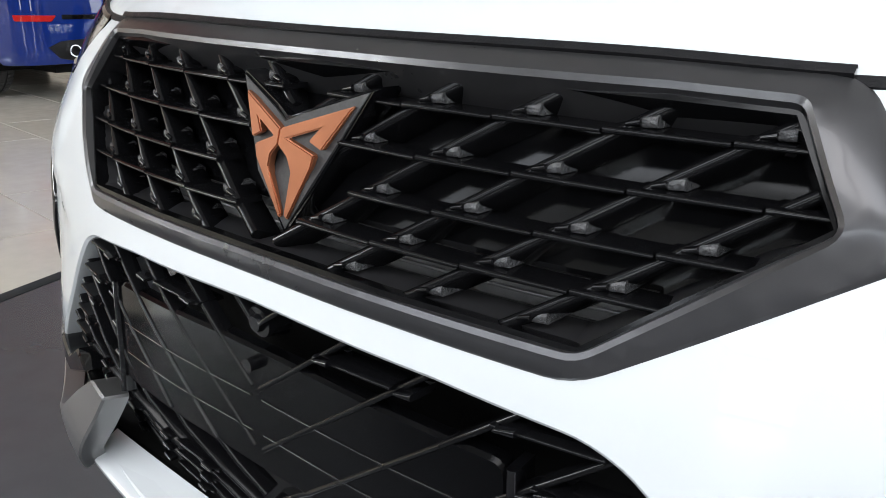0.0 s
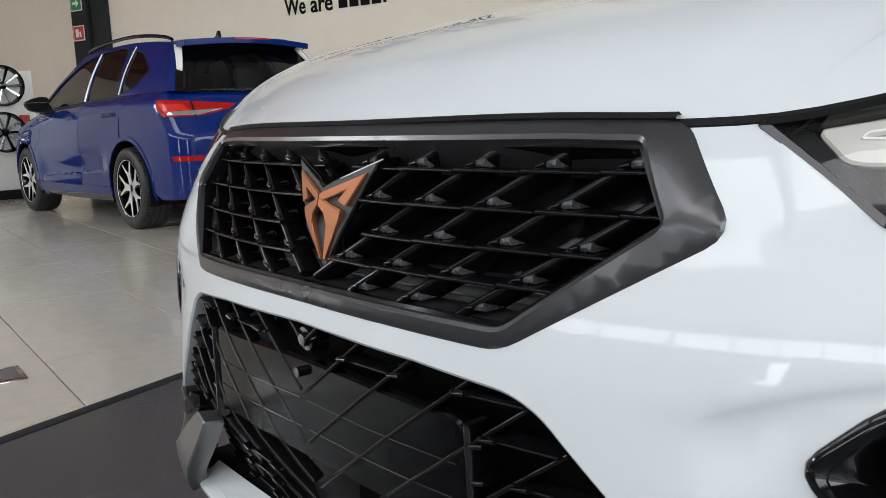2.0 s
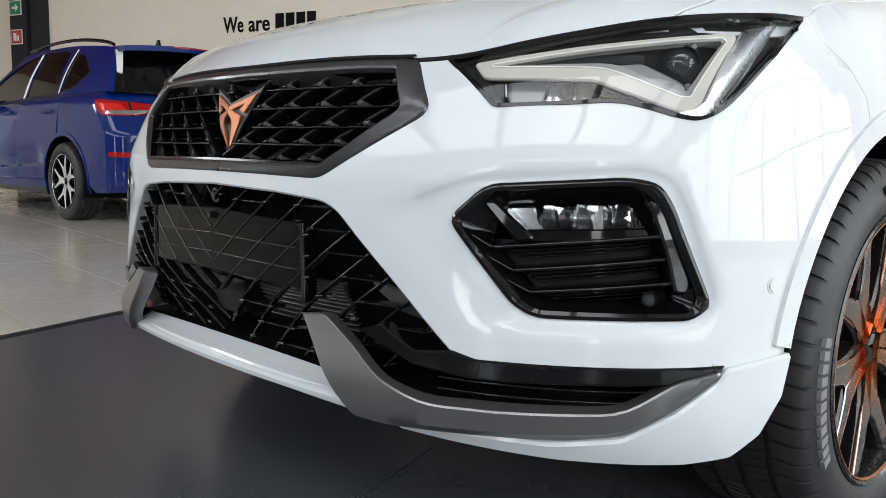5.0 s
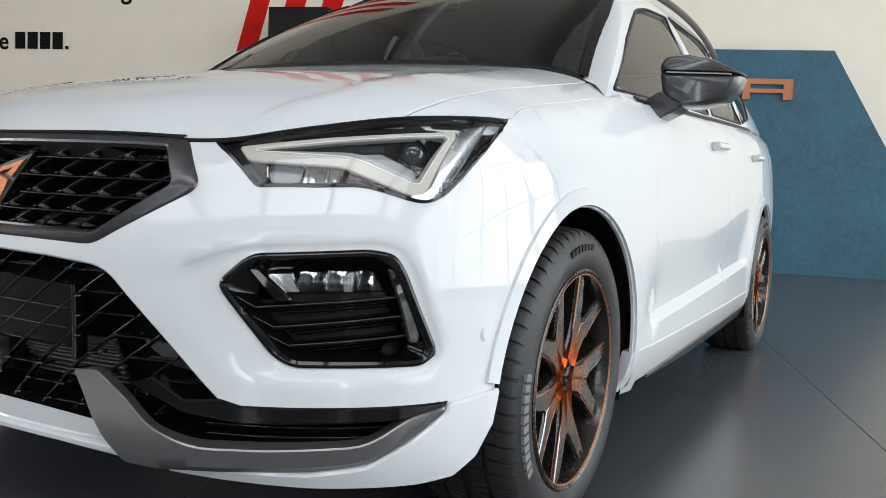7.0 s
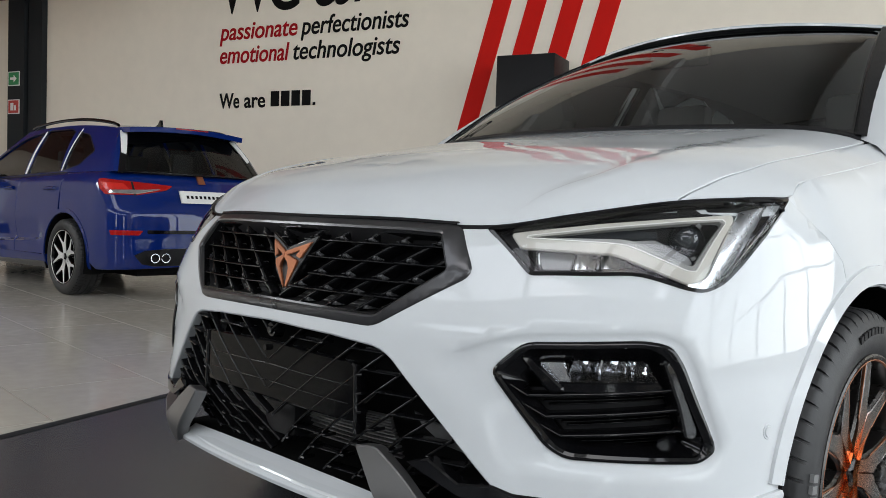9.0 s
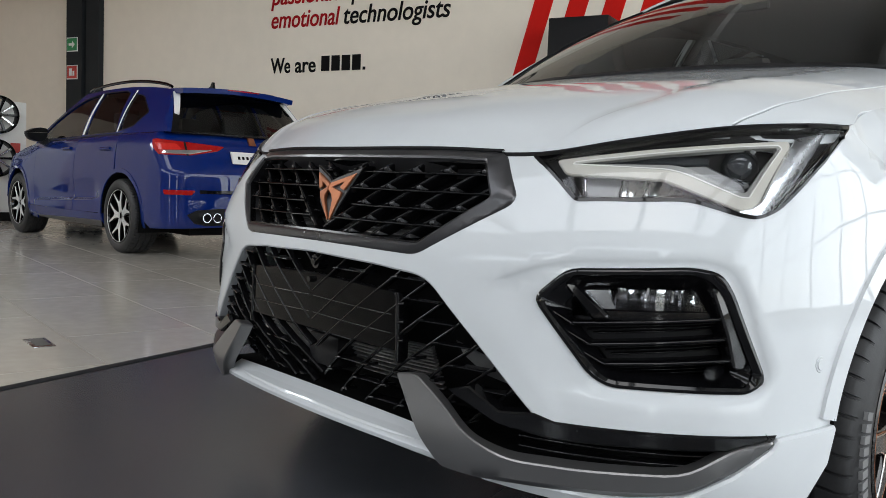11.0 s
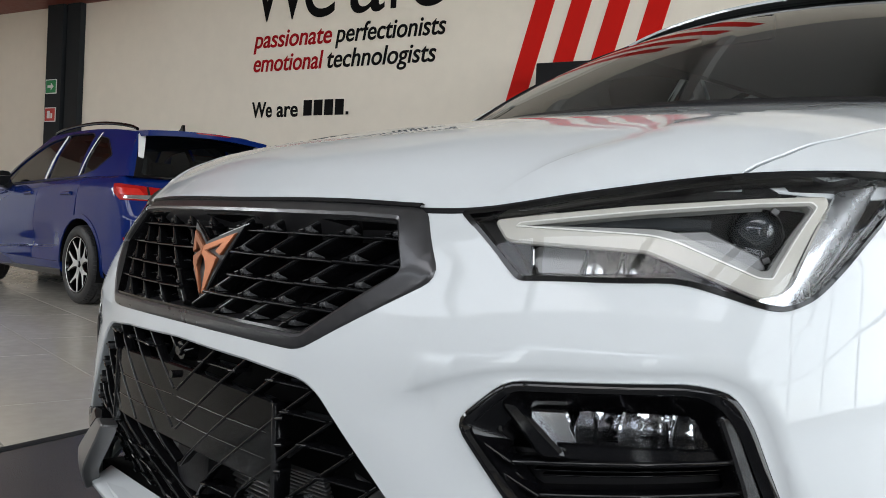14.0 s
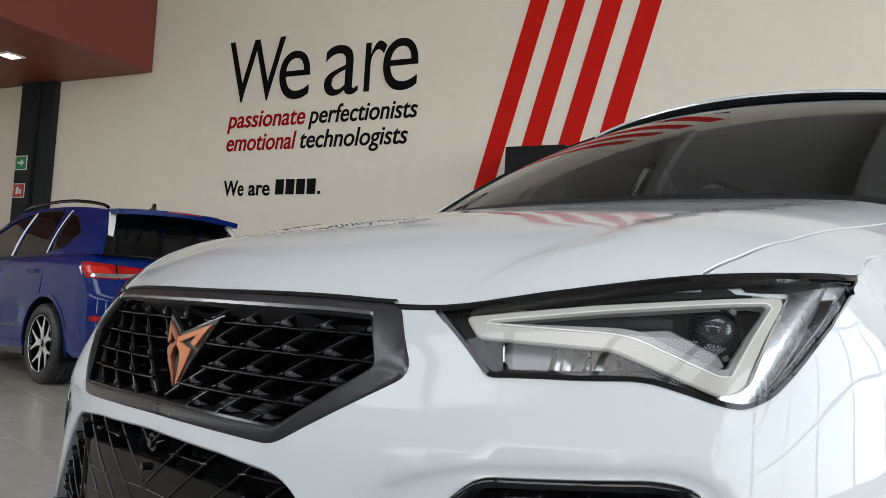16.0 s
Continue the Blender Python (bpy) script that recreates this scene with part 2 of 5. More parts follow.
def inside(p, poly):
    x, y = p[..., 0], p[..., 1]
    c = np.zeros(x.shape, bool)
    q = np.array(poly)
    for (x0, y0), (x1, y1) in zip(q, np.roll(q, -1, 0)):
        c ^= ((y0 > y) != (y1 > y)) & (x < (x1 - x0) * (y - y0) / (y1 - y0 + 1e-15) + x0)
    return c


def subdiv(poly, step):
    out = []
    for p, q in zip(poly, poly[1:] + poly[:1]):
        n = max(1, int(math.ceil(math.dist(p, q) / step)))
        out += [(p[0] + (q[0] - p[0]) * i / n, p[1] + (q[1] - p[1]) * i / n) for i in range(n)]
    return out


def inset_poly(poly, d):
    """The outline moved inwards by d (counter-clockwise or clockwise alike)."""
    q = np.array(poly, float)
    area = np.sum(q[:, 0] * np.roll(q[:, 1], -1) - np.roll(q[:, 0], -1) * q[:, 1])
    s = 1 if area > 0 else -1
    a, b = np.roll(q, 1, 0), np.roll(q, -1, 0)
    e1, e2 = q - a, b - q
    e1 /= np.linalg.norm(e1, axis=1)[:, None] + 1e-12
    e2 /= np.linalg.norm(e2, axis=1)[:, None] + 1e-12
    n1, n2 = np.stack([-e1[:, 1], e1[:, 0]], 1) * s, np.stack([-e2[:, 1], e2[:, 0]], 1) * s
    m = n1 + n2
    m /= np.maximum((m * n1).sum(1), .5)[:, None]
    return [tuple(v) for v in q + m * d]


def depth_in(u, z, poly):
    """How far a point lies inside an outline; negative outside."""
    p = np.stack(np.broadcast_arrays(u, z), -1)[..., None, :]
    a = np.array(poly)
    b = np.roll(a, -1, 0)
    t = np.clip(((p - a) * (b - a)).sum(-1) / ((b - a) ** 2).sum(-1), 0, 1)
    best = np.linalg.norm(p - a - t[..., None] * (b - a), axis=-1).min(-1)
    x, y = p[..., 0], p[..., 1]
    hits = ((a[:, 1] > y) != (b[:, 1] > y)) & (x < (b[:, 0] - a[:, 0]) * (y - a[:, 1]) / (b[:, 1] - a[:, 1] + 1e-15) + a[:, 0])
    return np.where(hits.sum(-1) % 2 == 1, best, -best)


def normal_of(f, a, b, e=.003):
    n = np.cross(f(a + e, b) - f(a - e, b), f(a, b + e) - f(a, b - e))
    return n / (np.linalg.norm(n, axis=-1, keepdims=True) + 1e-12)


def outward(n, p):
    """Normals turned away from the middle of the car."""
    c = np.stack([0 * p[..., 0], np.clip(p[..., 1], 1.0, 3.4), .55 + 0 * p[..., 0]], -1)
    return n * np.where(((p - c) * n).sum(-1, keepdims=True) < 0, -1, 1)


def panel(f, outer, holes=(), step=.025, flange=.02, lift=0.0, flip=1, edge=.003, bm=None, rim=True, lines=()):
    """A sheet over the surface f(a, b), cut to an outline with openings; its edges are rolled over and turned in by flange; lines: folds that run over it."""
    from mathutils.geometry import delaunay_2d_cdt
    loops = [subdiv(list(outer), step)] + [subdiv(list(h), step) for h in holes]
    pts, edges = [], []
    for lp in loops:
        k = len(pts)
        pts += lp
        edges += [(k + i, k + (i + 1) % len(lp)) for i in range(len(lp))]
    for ln in lines:
        for p, q in zip(ln, ln[1:]):
            n = max(1, int(math.ceil(math.dist(p, q) / step)))
            k = len(pts)
            pts += [(p[0] + (q[0] - p[0]) * i / n, p[1] + (q[1] - p[1]) * i / n) for i in range(n + 1)]
            edges += [(k + i, k + i + 1) for i in range(n)]
    allb = np.array(pts)
    lo, hi = np.array(loops[0]).min(0), np.array(loops[0]).max(0)
    gx, gy = np.meshgrid(np.arange(lo[0], hi[0], step), np.arange(lo[1], hi[1], step))
    gx[::2] += step / 2
    g = np.stack([gx.ravel(), gy.ravel()], -1)
    ok = inside(g, loops[0])
    for h in loops[1:]:
        ok &= ~inside(g, h)
    g = g[ok]
    if len(g):
        keep = np.ones(len(g), bool)
        for i in range(0, len(g), 2000):
            keep[i:i + 2000] = (((g[i:i + 2000, None] - allb[None]) ** 2).sum(-1).min(1) > (.45 * step) ** 2)
        pts += [tuple(p) for p in g[keep]]
    v2, _, faces, *_ = delaunay_2d_cdt([Vector(p) for p in pts], edges, [], 0, 1e-7)
    v2 = np.array([tuple(v) for v in v2])
    cen = np.array([v2[list(t)].mean(0) for t in faces])
    ok = inside(cen, loops[0])
    for h in loops[1:]:
        ok &= ~inside(cen, h)
    P3 = f(v2[:, 0], v2[:, 1])
    N3 = outward(normal_of(f, v2[:, 0], v2[:, 1]), P3)
    P3 = P3 + N3 * lift
    bm = bm or bmesh.new()
    vs = [bm.verts.new(p) for p in P3]
    new_faces = []
    for t, good in zip(faces, ok):
        if good:
            try:
                new_faces.append(bm.faces.new([vs[i] for i in t]))
            except ValueError:
                pass
    if rim:
        for li, lp in enumerate(loops):
            a = np.array(inset_poly(lp, -edge if li == 0 else edge))
            b2 = np.array(lp)
            base = []
            for p in b2:
                i = int(((v2 - p) ** 2).sum(1).argmin())
                base.append(i)
            r1 = f(a[:, 0], a[:, 1]) + N3[base] * (lift - edge)
            r2 = f(a[:, 0], a[:, 1]) + N3[base] * (lift - flange)
            w1, w2 = [bm.verts.new(p) for p in r1], [bm.verts.new(p) for p in r2]
            n = len(lp)
            for i in range(n):
                j = (i + 1) % n
                for qa, qb in (([vs[q] for q in base], w1), (w1, w2)):
                    if len({qa[i], qa[j], qb[i], qb[j]}) == 4:
                        try:
                            bm.faces.new((qa[i], qa[j], qb[j], qb[i]))
                        except ValueError:
                            pass
    loose = [v for v in vs if v.is_valid and not v.link_faces]
    bmesh.ops.delete(bm, geom=loose, context='VERTS')
    return bm


def skin(u, z):
    """The body side; negative u is the other half of the car."""
    u, z = np.broadcast_arrays(np.asarray(u, float), np.asarray(z, float))
    p = wrap(np.abs(u), z)
    p[..., 0] *= np.where(u < 0, -1, 1)
    return p


def hood_f(x, y):
    return np.stack(np.broadcast_arrays(np.asarray(x, float), np.asarray(y, float), hood_z(x, y)), -1)


def mirror_poly(half):
    """Half an outline from u = 0 and back to u = 0, completed on the other half."""
    return list(half) + [(-u, z) for u, z in reversed(half) if u > 1e-6]


def flipx(poly):
    return [(-u, z) for u, z in reversed(poly)]


def rod(bm, f, a, b, width, depth, lift=0.0, n=6, taper=1.0):
    """A fin on the surface f from parameter point a to b: width across, depth inwards."""
    a, b = np.array(a, float), np.array(b, float)
    d = (b - a) / np.linalg.norm(b - a)
    s = np.array([-d[1], d[0]])
    rings = []
    for i in range(n + 1):
        t = i / n
        c = a + (b - a) * t
        w = width * (1 + (taper - 1) * t)
        nn = outward(normal_of(f, c[0], c[1]), f(c[0], c[1]))
        ring = []
        for sw, dp in ((-.5, -depth), (-.5, -.5 * w), (-.433, -.25 * w), (-.25, -.067 * w), (0, 0), (.25, -.067 * w), (.433, -.25 * w), (.5, -.5 * w), (.5, -depth)):
            q = c + s * w * sw
            ring.append(bm.verts.new(f(q[0], q[1]) + nn * (lift + dp)))
        rings.append(ring)
    for r0, r1 in zip(rings, rings[1:]):
        for j in range(9):
            bm.faces.new((r0[j], r0[(j + 1) % 9], r1[(j + 1) % 9], r1[j]))
    bm.faces.new(rings[0])
    bm.faces.new(rings[-1])
    return bm


def tooth(bm, f, a, b, h, proud, n=4, taper=1.0):
    """A small upright-faced bar on the surface f from a to b, its front softly rounded."""
    a, b = np.array(a, float), np.array(b, float)
    rings = []
    for i in range(n + 1):
        t = i / n
        c = a + (b - a) * t
        k = h * (1 + (taper - 1) * t)
        P = f(np.array(c[0]), np.array(c[1]))
        rings.append([bm.verts.new((P[0], P[1] - proud + dy, P[2] + dz * k)) for dy, dz in
                      ((.028, 0), (.0030, 0), (.0010, .10), (.0002, .28), (0, .5), (.0002, .72), (.0010, .90), (.0030, 1), (.028, 1))])
    for r0, r1 in zip(rings, rings[1:]):
        for j in range(9):
            bm.faces.new((r0[j], r0[(j + 1) % 9], r1[(j + 1) % 9], r1[j]))
    bm.faces.new(rings[0])
    bm.faces.new(rings[-1])
    return bm


def extrude_poly(bm, pts3, vec):
    vs = [bm.verts.new(p) for p in pts3]
    f = bm.faces.new(vs)
    r = bmesh.ops.extrude_face_region(bm, geom=[f])
    bmesh.ops.translate(bm, vec=vec, verts=[v for v in r["geom"] if isinstance(v, bmesh.types.BMVert)])
    return bm


def ribbon(bm, f, line, width, lift0, lift1, close=False, crown=.3):
    """A raised strip of a width over an outline on the surface f, rounded across."""
    q = np.array(line, float)
    d = np.gradient(q, axis=0) if not close else np.roll(q, -1, 0) - np.roll(q, 1, 0)
    d /= np.linalg.norm(d, axis=1)[:, None] + 1e-12
    s = np.stack([-d[:, 1], d[:, 0]], 1)
    rings = []
    for c, sd in zip(q, s):
        nn = outward(normal_of(f, c[0], c[1]), f(c[0], c[1]))
        ring = []
        for sw, l in ((-.5, lift0), (-crown, lift1), (crown, lift1), (.5, lift0)):
            p = c + sd * width * sw
            ring.append(bm.verts.new(f(p[0], p[1]) + nn * l))
        rings.append(ring)
    k = len(rings)
    for i in range(k if close else k - 1):
        r0, r1 = rings[i], rings[(i + 1) % k]
        for j in range(3):
            bm.faces.new((r0[j], r0[j + 1], r1[j + 1], r1[j]))
    return bm


# ---------------------------------------------------------------- body shape
def table(pairs):
    xs = np.array([p[0] for p in pairs], float)
    ys = np.array([p[1] for p in pairs], float)
    m = np.gradient(ys, xs)
    def f(x):
        x = np.clip(np.asarray(x, float), xs[0], xs[-1])
        i = np.clip(np.searchsorted(xs, x) - 1, 0, len(xs) - 2)
        h = xs[i + 1] - xs[i]
        t = (x - xs[i]) / h
        return ((2*t**3 - 3*t**2 + 1) * ys[i] + (t**3 - 2*t**2 + t) * h * m[i]
                + (-2*t**3 + 3*t**2) * ys[i + 1] + (t**3 - t**2) * h * m[i + 1])
    return f


def smooth(a, b, x):
    t = np.clip((np.asarray(x, float) - a) / (b - a), 0, 1)
    return t * t * (3 - 2 * t)


# plan outline of the body at bumper height, from the nose round to the tail
PLAN = [(0, 0), (.15, .004), (.29, .02), (.42, .048), (.55, .085), (.66, .138), (.74, .195), (.79, .243),
        (.837, .31), (.868, .39), (.888, .48), (.901, .6), (.909, .75), (.913, .95), (.915, 1.3), (.917, 1.8),
        (.912, 2.4), (.902, 3.0), (.892, 3.5), (.872, 3.85), (.845, 4.08), (.80, 4.2), (.70, 4.28), (.5, 4.34),
        (.25, 4.37), (0, 4.38)]
_p = np.array(PLAN, float)
_d = np.r_[0, np.cumsum(np.hypot(*np.diff(_p, axis=0).T))]
_cx, _cy = table(list(zip(_d, _p[:, 0]))), table(list(zip(_d, _p[:, 1])))
_uu = np.linspace(0, _d[-1], 4001)
_xx, _yy = _cx(_uu), _cy(_uu)
U_END = _d[-1]
front_y = table([(x, y) for x, y in PLAN[:11]] + [(.93, .8)])      # front outline as y over |x|
rake = table([(.15, .16), (.2, .11), (.25, .07), (.30, .05), (.38, .044), (.46, .046), (.58, .048), (.64, .056), (.69, .074),
              (.73, .094), (.78, .118), (.815, .14), (.85, .17), (.88, .205), (.92, .27), (1.2, .8)])
rise = table([(0, .70), (.05, .755), (.09, .785), (.14, .818), (.21, .883), (.30, .93), (.45, .972), (.7, 1.015), (1.0, 1.062), (1.3, 1.11), (1.8, 1.16)])
inset = table([(-.1, .2), (0, .085), (.03, .056), (.08, .03), (.15, .012), (.25, 0), (1, 0)])

crease_x = table([(.0, .46), (.227, .487), (.278, .517), (.374, .570), (.581, .598), (1.4, .63)])


def hood_z(x, y):
    a = np.abs(x)
    crown = .016 * smooth(.3, .9, y) * (1 - np.minimum(a / .76, 1) ** 2)
    crease = -.0035 * smooth(.0045, -.0045, a - crease_x(y)) * smooth(.18, .30, y) * smooth(1.1, .7, y)
    return rise(y - front_y(a)) - .85 * np.maximum(0, a - .6) ** 2 + crown + crease


def plan(u):
    u = np.asarray(u, float)
    x, y = np.interp(u, _uu, _xx), np.interp(u, _uu, _yy)
    e = .004
    tx = np.interp(u + e, _uu, _xx) - np.interp(u - e, _uu, _xx)
    ty = np.interp(u + e, _uu, _yy) - np.interp(u - e, _uu, _yy)
    n = np.hypot(tx, ty) + 1e-9
    return x, y, ty / n, -tx / n


def door_fold(y):
    return .425 + .045 * (np.clip(y, 1.3, 3.2) - 1.5)


def _wrap(u, z, top):
    x, y, nx, ny = plan(u)
    wf = 1 - smooth(.25, .8, y)
    ws = smooth(.2, .65, y)
    off = -ws * inset(top - z)
    # tuck under at the bottom of the sides, door hollow
    off = off - .05 * smooth(.34, .16, z) * smooth(.6, 1.2, y)
    zc = door_fold(y)
    off = off - .026 * smooth(zc + .24, zc + .004, z) * smooth(zc - .030, zc - .004, z) * smooth(1.30, 1.55, y) * smooth(3.15, 2.9, y)
    tail = smooth(3.9, 4.3, y)
    return np.stack([x + nx * off, y + ny * off + rake(z) * wf - tail * .35 * np.maximum(0, z - .75), z + 0 * x], -1)


_topf = table([(0, .823), (.30, .823), (.42, .820), (.48, .822), (.62, .848), (.768, .875), (.9, .886), (1.05, .891), (1.3, .925),
                (1.6, .965), (1.95, 1.02), (2.2, 1.03), (2.65, 1.045), (3.65, 1.082), (4.2, 1.098), (5.0, 1.105), (6.2, 1.105)])


def top_z(u):
    return _topf(u)


def wrap(u, z):
    return _wrap(u, z, top_z(u))


def u_of_x(x):
    return np.interp(x, _xx[:1500], _uu[:1500])


def u_of_y(y):
    return np.interp(y, _yy, _uu)


# ---------------------------------------------------------------- room
WALL_TURN, WALL_Y = 18.66, 8.352
ROOM = pose(0, WALL_Y, 0, 0, 0, WALL_TURN)          # x along the lettered wall, -y into the room
CEIL_Z = 6.4
U0, U1, V1 = -17.5, 5.5, -19.0


def room_box(name, args, material, label="", bevel=0.0, parent=None, kind="structure"):
    bm = bmesh.new()
    for a in args:
        box(bm, *a, bevel=bevel)
    bm.transform(ROOM)
    ob = obj(name, bm, material, parent, flat=not bevel)
    return tagged(ob, label, "", "", kind if parent is None else "")


room_box("wall_north", [(U0 - .2, U1 + .2, 0, .2, 0, CEIL_Z)], M_WALL, "plain cream plaster showroom wall")
room_box("wall_west_end", [(U0 - .2, U0, -8.0, 0, 0, CEIL_Z)], M_WALL, "plain cream plaster end wall")
room_box("wall_west_corner", [(U0 - .2, U0, V1, -18.0, 0, CEIL_Z)], M_DARK_WALL, "unseen end wall made dark for reflections")
# The long opening is invented, to let the roof fill lamp through.
room_box("ceiling", [(U0 - .2, U1 + .2, -11.5, .2, CEIL_Z, CEIL_Z + .2), (U0 - .2, U1 + .2, V1 - .2, -14.5, CEIL_Z, CEIL_Z + .2), (U0 - .2, -14, -14.5, -11.5, CEIL_Z, CEIL_Z + .2), (4, U1 + .2, -14.5, -11.5, CEIL_Z, CEIL_Z + .2)]
         + [(u, u + .18, V1, 0, CEIL_Z - .35, CEIL_Z) for u in np.arange(U0 + 1.5, U1, 3.0)], M_CEIL, "white ceiling with beams and an added long opening for fill light")


def window_wall(name, a0, a1, sill, head, along, fixed, bays, rows, masonry=True):
    """A glazed wall: masonry below and above, posts between panes."""
    def put(bm, p0, p1, z0, z1, t0, t1):
        if along == 'u':
            box(bm, p0, p1, fixed + t0, fixed + t1, z0, z1)
        else:
            box(bm, fixed + t0, fixed + t1, p0, p1, z0, z1)
    if masonry:
        bm = bmesh.new()
        put(bm, a0, a1, 0, sill, 0, .2)
        put(bm, a0, a1, head, CEIL_Z, 0, .2)
        bm.transform(ROOM)
        w = tagged(obj(name, bm, M_WALL, flat=True), "cream plaster wall with glazing out of view", kind="structure")
    else:
        w = empty(name, None, "grey framed window out of view", kind="structure")
    bm = bmesh.new()
    for i in range(bays + 1):
        p = a0 + (a1 - a0) * i / bays
        put(bm, p - .05, p + .05, sill, head, .04, .16)
    for j in range(rows + 1):
        z = sill + (head - sill) * j / rows
        put(bm, a0, a1, z - .035, z + .035, .05, .15)
    bm.transform(ROOM)
    obj("window_frame", bm, M_FRAME, w, "grey metal window frame", flat=True)
    for i in range(bays):
        bm = bmesh.new()
        p, q = a0 + (a1 - a0) * i / bays, a0 + (a1 - a0) * (i + 1) / bays
        put(bm, p + .05, q - .05, sill + .04, head - .04, .095, .105)
        bm.transform(ROOM)
        o = obj("pane", bm, M_PANE, w, flat=True)
        o.visible_shadow = False


room_box("wall_east_end", [(U1, U1 + .2, -.5, 0, 0, CEIL_Z)], M_WALL, "plain cream plaster wall")
room_box("wall_east_corner", [(U1, U1 + .2, V1, -15.0, 0, CEIL_Z)], M_WALL, "plain cream plaster wall")
# Invented west window band, its height chosen for the glints on the grille.
window_wall("wall_west", -18.0, -8.0, 4.2, 5.6, 'v', U0 - .2, 5, 1)
window_wall("wall_east", -15.0, -.5, .2, 5.6, 'v', U1, 7, 3)
# glazed front behind the viewer: two shop windows below, an added band of high windows for fill above
room_box("wall_south", [(U0, -4.6, V1 - .2, V1, 0, 4.25), (-3.4, 2.6, V1 - .2, V1, 0, 4.25), (3.6, U1, V1 - .2, V1, 0, 4.25), (-4.6, -3.4, V1 - .2, V1, 3.95, 4.25), (2.6, 3.6, V1 - .2, V1, 3.35, 4.25),
                        (-4.6, -3.4, V1 - .2, V1, 0, .35), (2.6, 3.6, V1 - .2, V1, 0, .25), (U0, U1, V1 - .2, V1, 5.55, CEIL_Z)], M_DARK_WALL, "unseen wall made dark for reflections, with two windows and an added high band")
window_wall("window_1", -4.6, -3.4, .35, 3.95, 'u', V1 - .2, 1, 2, False)
window_wall("window_2", 2.6, 3.6, .25, 3.35, 'u', V1 - .2, 1, 2, False)
window_wall("window_3", U0, U1, 4.25, 5.55, 'u', V1 - .2, 14, 1, False)

# floor slab, tiles, mat
bm = bmesh.new()
box(bm, U0, U1, V1, 0, -.25, -.012)
bm.transform(ROOM)
floor = tagged(obj("floor", bm, M_JOINT, flat=True), "pale grey polished floor tiles", kind="structure")
bm = bmesh.new()
box(bm, -160, 160, -160, 160, -.5, -.26)
tagged(obj("ground", bm, M_GROUND, flat=True), "plain paved ground outside", kind="structure")

# vinyl mat under the white car: strips side by side, seams square to the wall
MAT_U = -1.668 * math.cos(radians(WALL_TURN)) + (.04 - WALL_Y) * math.sin(radians(WALL_TURN))
STRIP = 1.82
for i in range(6):
    bm = bmesh.new()
    box(bm, MAT_U + i * STRIP + .0015 + (.05 if i == 0 else 0), MAT_U + (i + 1) * STRIP - .0015, V1 + 3, -.27, 0, .004, bevel=.0012)
    bm.transform(ROOM)
    tagged(obj("vinyl_mat", bm, M_MAT, flat=True), "dark grey vinyl mat strip laid on the tiles", "mat", "mat strips", "structure")
bm = bmesh.new()
box(bm, MAT_U, MAT_U + .05, V1 + 3, -.27, 0, .006, bevel=.002)
bm.transform(ROOM)
tagged(obj("mat_edging", bm, M_PILLAR), "flat dark edging strip along the mat", "edging", kind="structure")


def text(name, body, u, z, height, width, material, shear=0.0, parent=None, bold=0.0, label=""):
    """Flat cut lettering on the lettered wall; height of a capital, width of the whole line."""
    cu = bpy.data.curves.new(name, 'FONT')
    cu.body, cu.extrude, cu.shear, cu.offset = body, .004, shear, bold
    tmp = bpy.data.objects.new(name, cu)
    scene.collection.objects.link(tmp)
    me = bpy.data.meshes.new_from_object(tmp.evaluated_get(bpy.context.evaluated_depsgraph_get()))
    bpy.data.objects.remove(tmp)
    co = np.array([v.co[:] for v in me.vertices])
    cap = .69
    sx, sz = width / (co[:, 0].max() - co[:, 0].min()), height / cap
    x0 = co[:, 0].min()
    for v in me.vertices:
        x, y, d = v.co
        p = ROOM @ Vector((u + (x - x0) * sx, -.006 + d * -1.0, z + y * sz))
        v.co = p
    bm = bmesh.new()
    bm.from_mesh(me)
    return obj(name, bm, material, parent, label, flat=True)


slogan = empty("wall_lettering", None, "black and red cut lettering on the cream wall", "lettering")
for ch, u0, u1, z0, z1 in (("W", -9.690, -8.722, 3.515, 4.388), ("e", -8.785, -8.280, 3.505, 4.168), ("a", -8.040, -7.512, 3.508, 4.180), ("r", -7.420, -7.105, 3.530, 4.180), ("e", -7.146, -6.640, 3.512, 4.182)):
    o = text("headline_letter", ch, u0, z0, 1, u1 - u0, M_INK, 0, slogan, -.004, "tall black letter")
    zs = [v.co.z for v in o.data.vertices]
    for v in o.data.vertices:
        v.co.z = z0 + (v.co.z - min(zs)) * (z1 - z0) / (max(zs) - min(zs))
text("red_word", "passionate", -9.635, 3.16, .235, 1.325, M_INKRED, .18, slogan, .011, "red italic word")
text("black_word", "perfectionists", -8.25, 3.16, .235, 1.64, M_INK, .18, slogan, .011)
text("red_word", "emotional", -9.625, 2.835, .235, 1.19, M_INKRED, .18, slogan, .011, "red italic word")
text("black_word", "technologists", -8.37, 2.835, .235, 1.64, M_INK, .18, slogan, .011)
text("closing_word", "We", -9.62, 2.21, .205, .352, M_INK, 0, slogan, .016)
text("closing_word", "are", -9.178, 2.21, .205, .358, M_INK, 0, slogan, .016)
for a, w, h in [(-8.72 + i * .172, .135, .205) for i in range(4)] + [(-8.03, .04, .04)]:
    bm = bmesh.new()
    box(bm, a, a + w, -.012, -.004, 2.215, 2.215 + h)
    bm.transform(ROOM)
    part("name_bar", bm, M_INK, slogan, "plain black bar", flat=True)

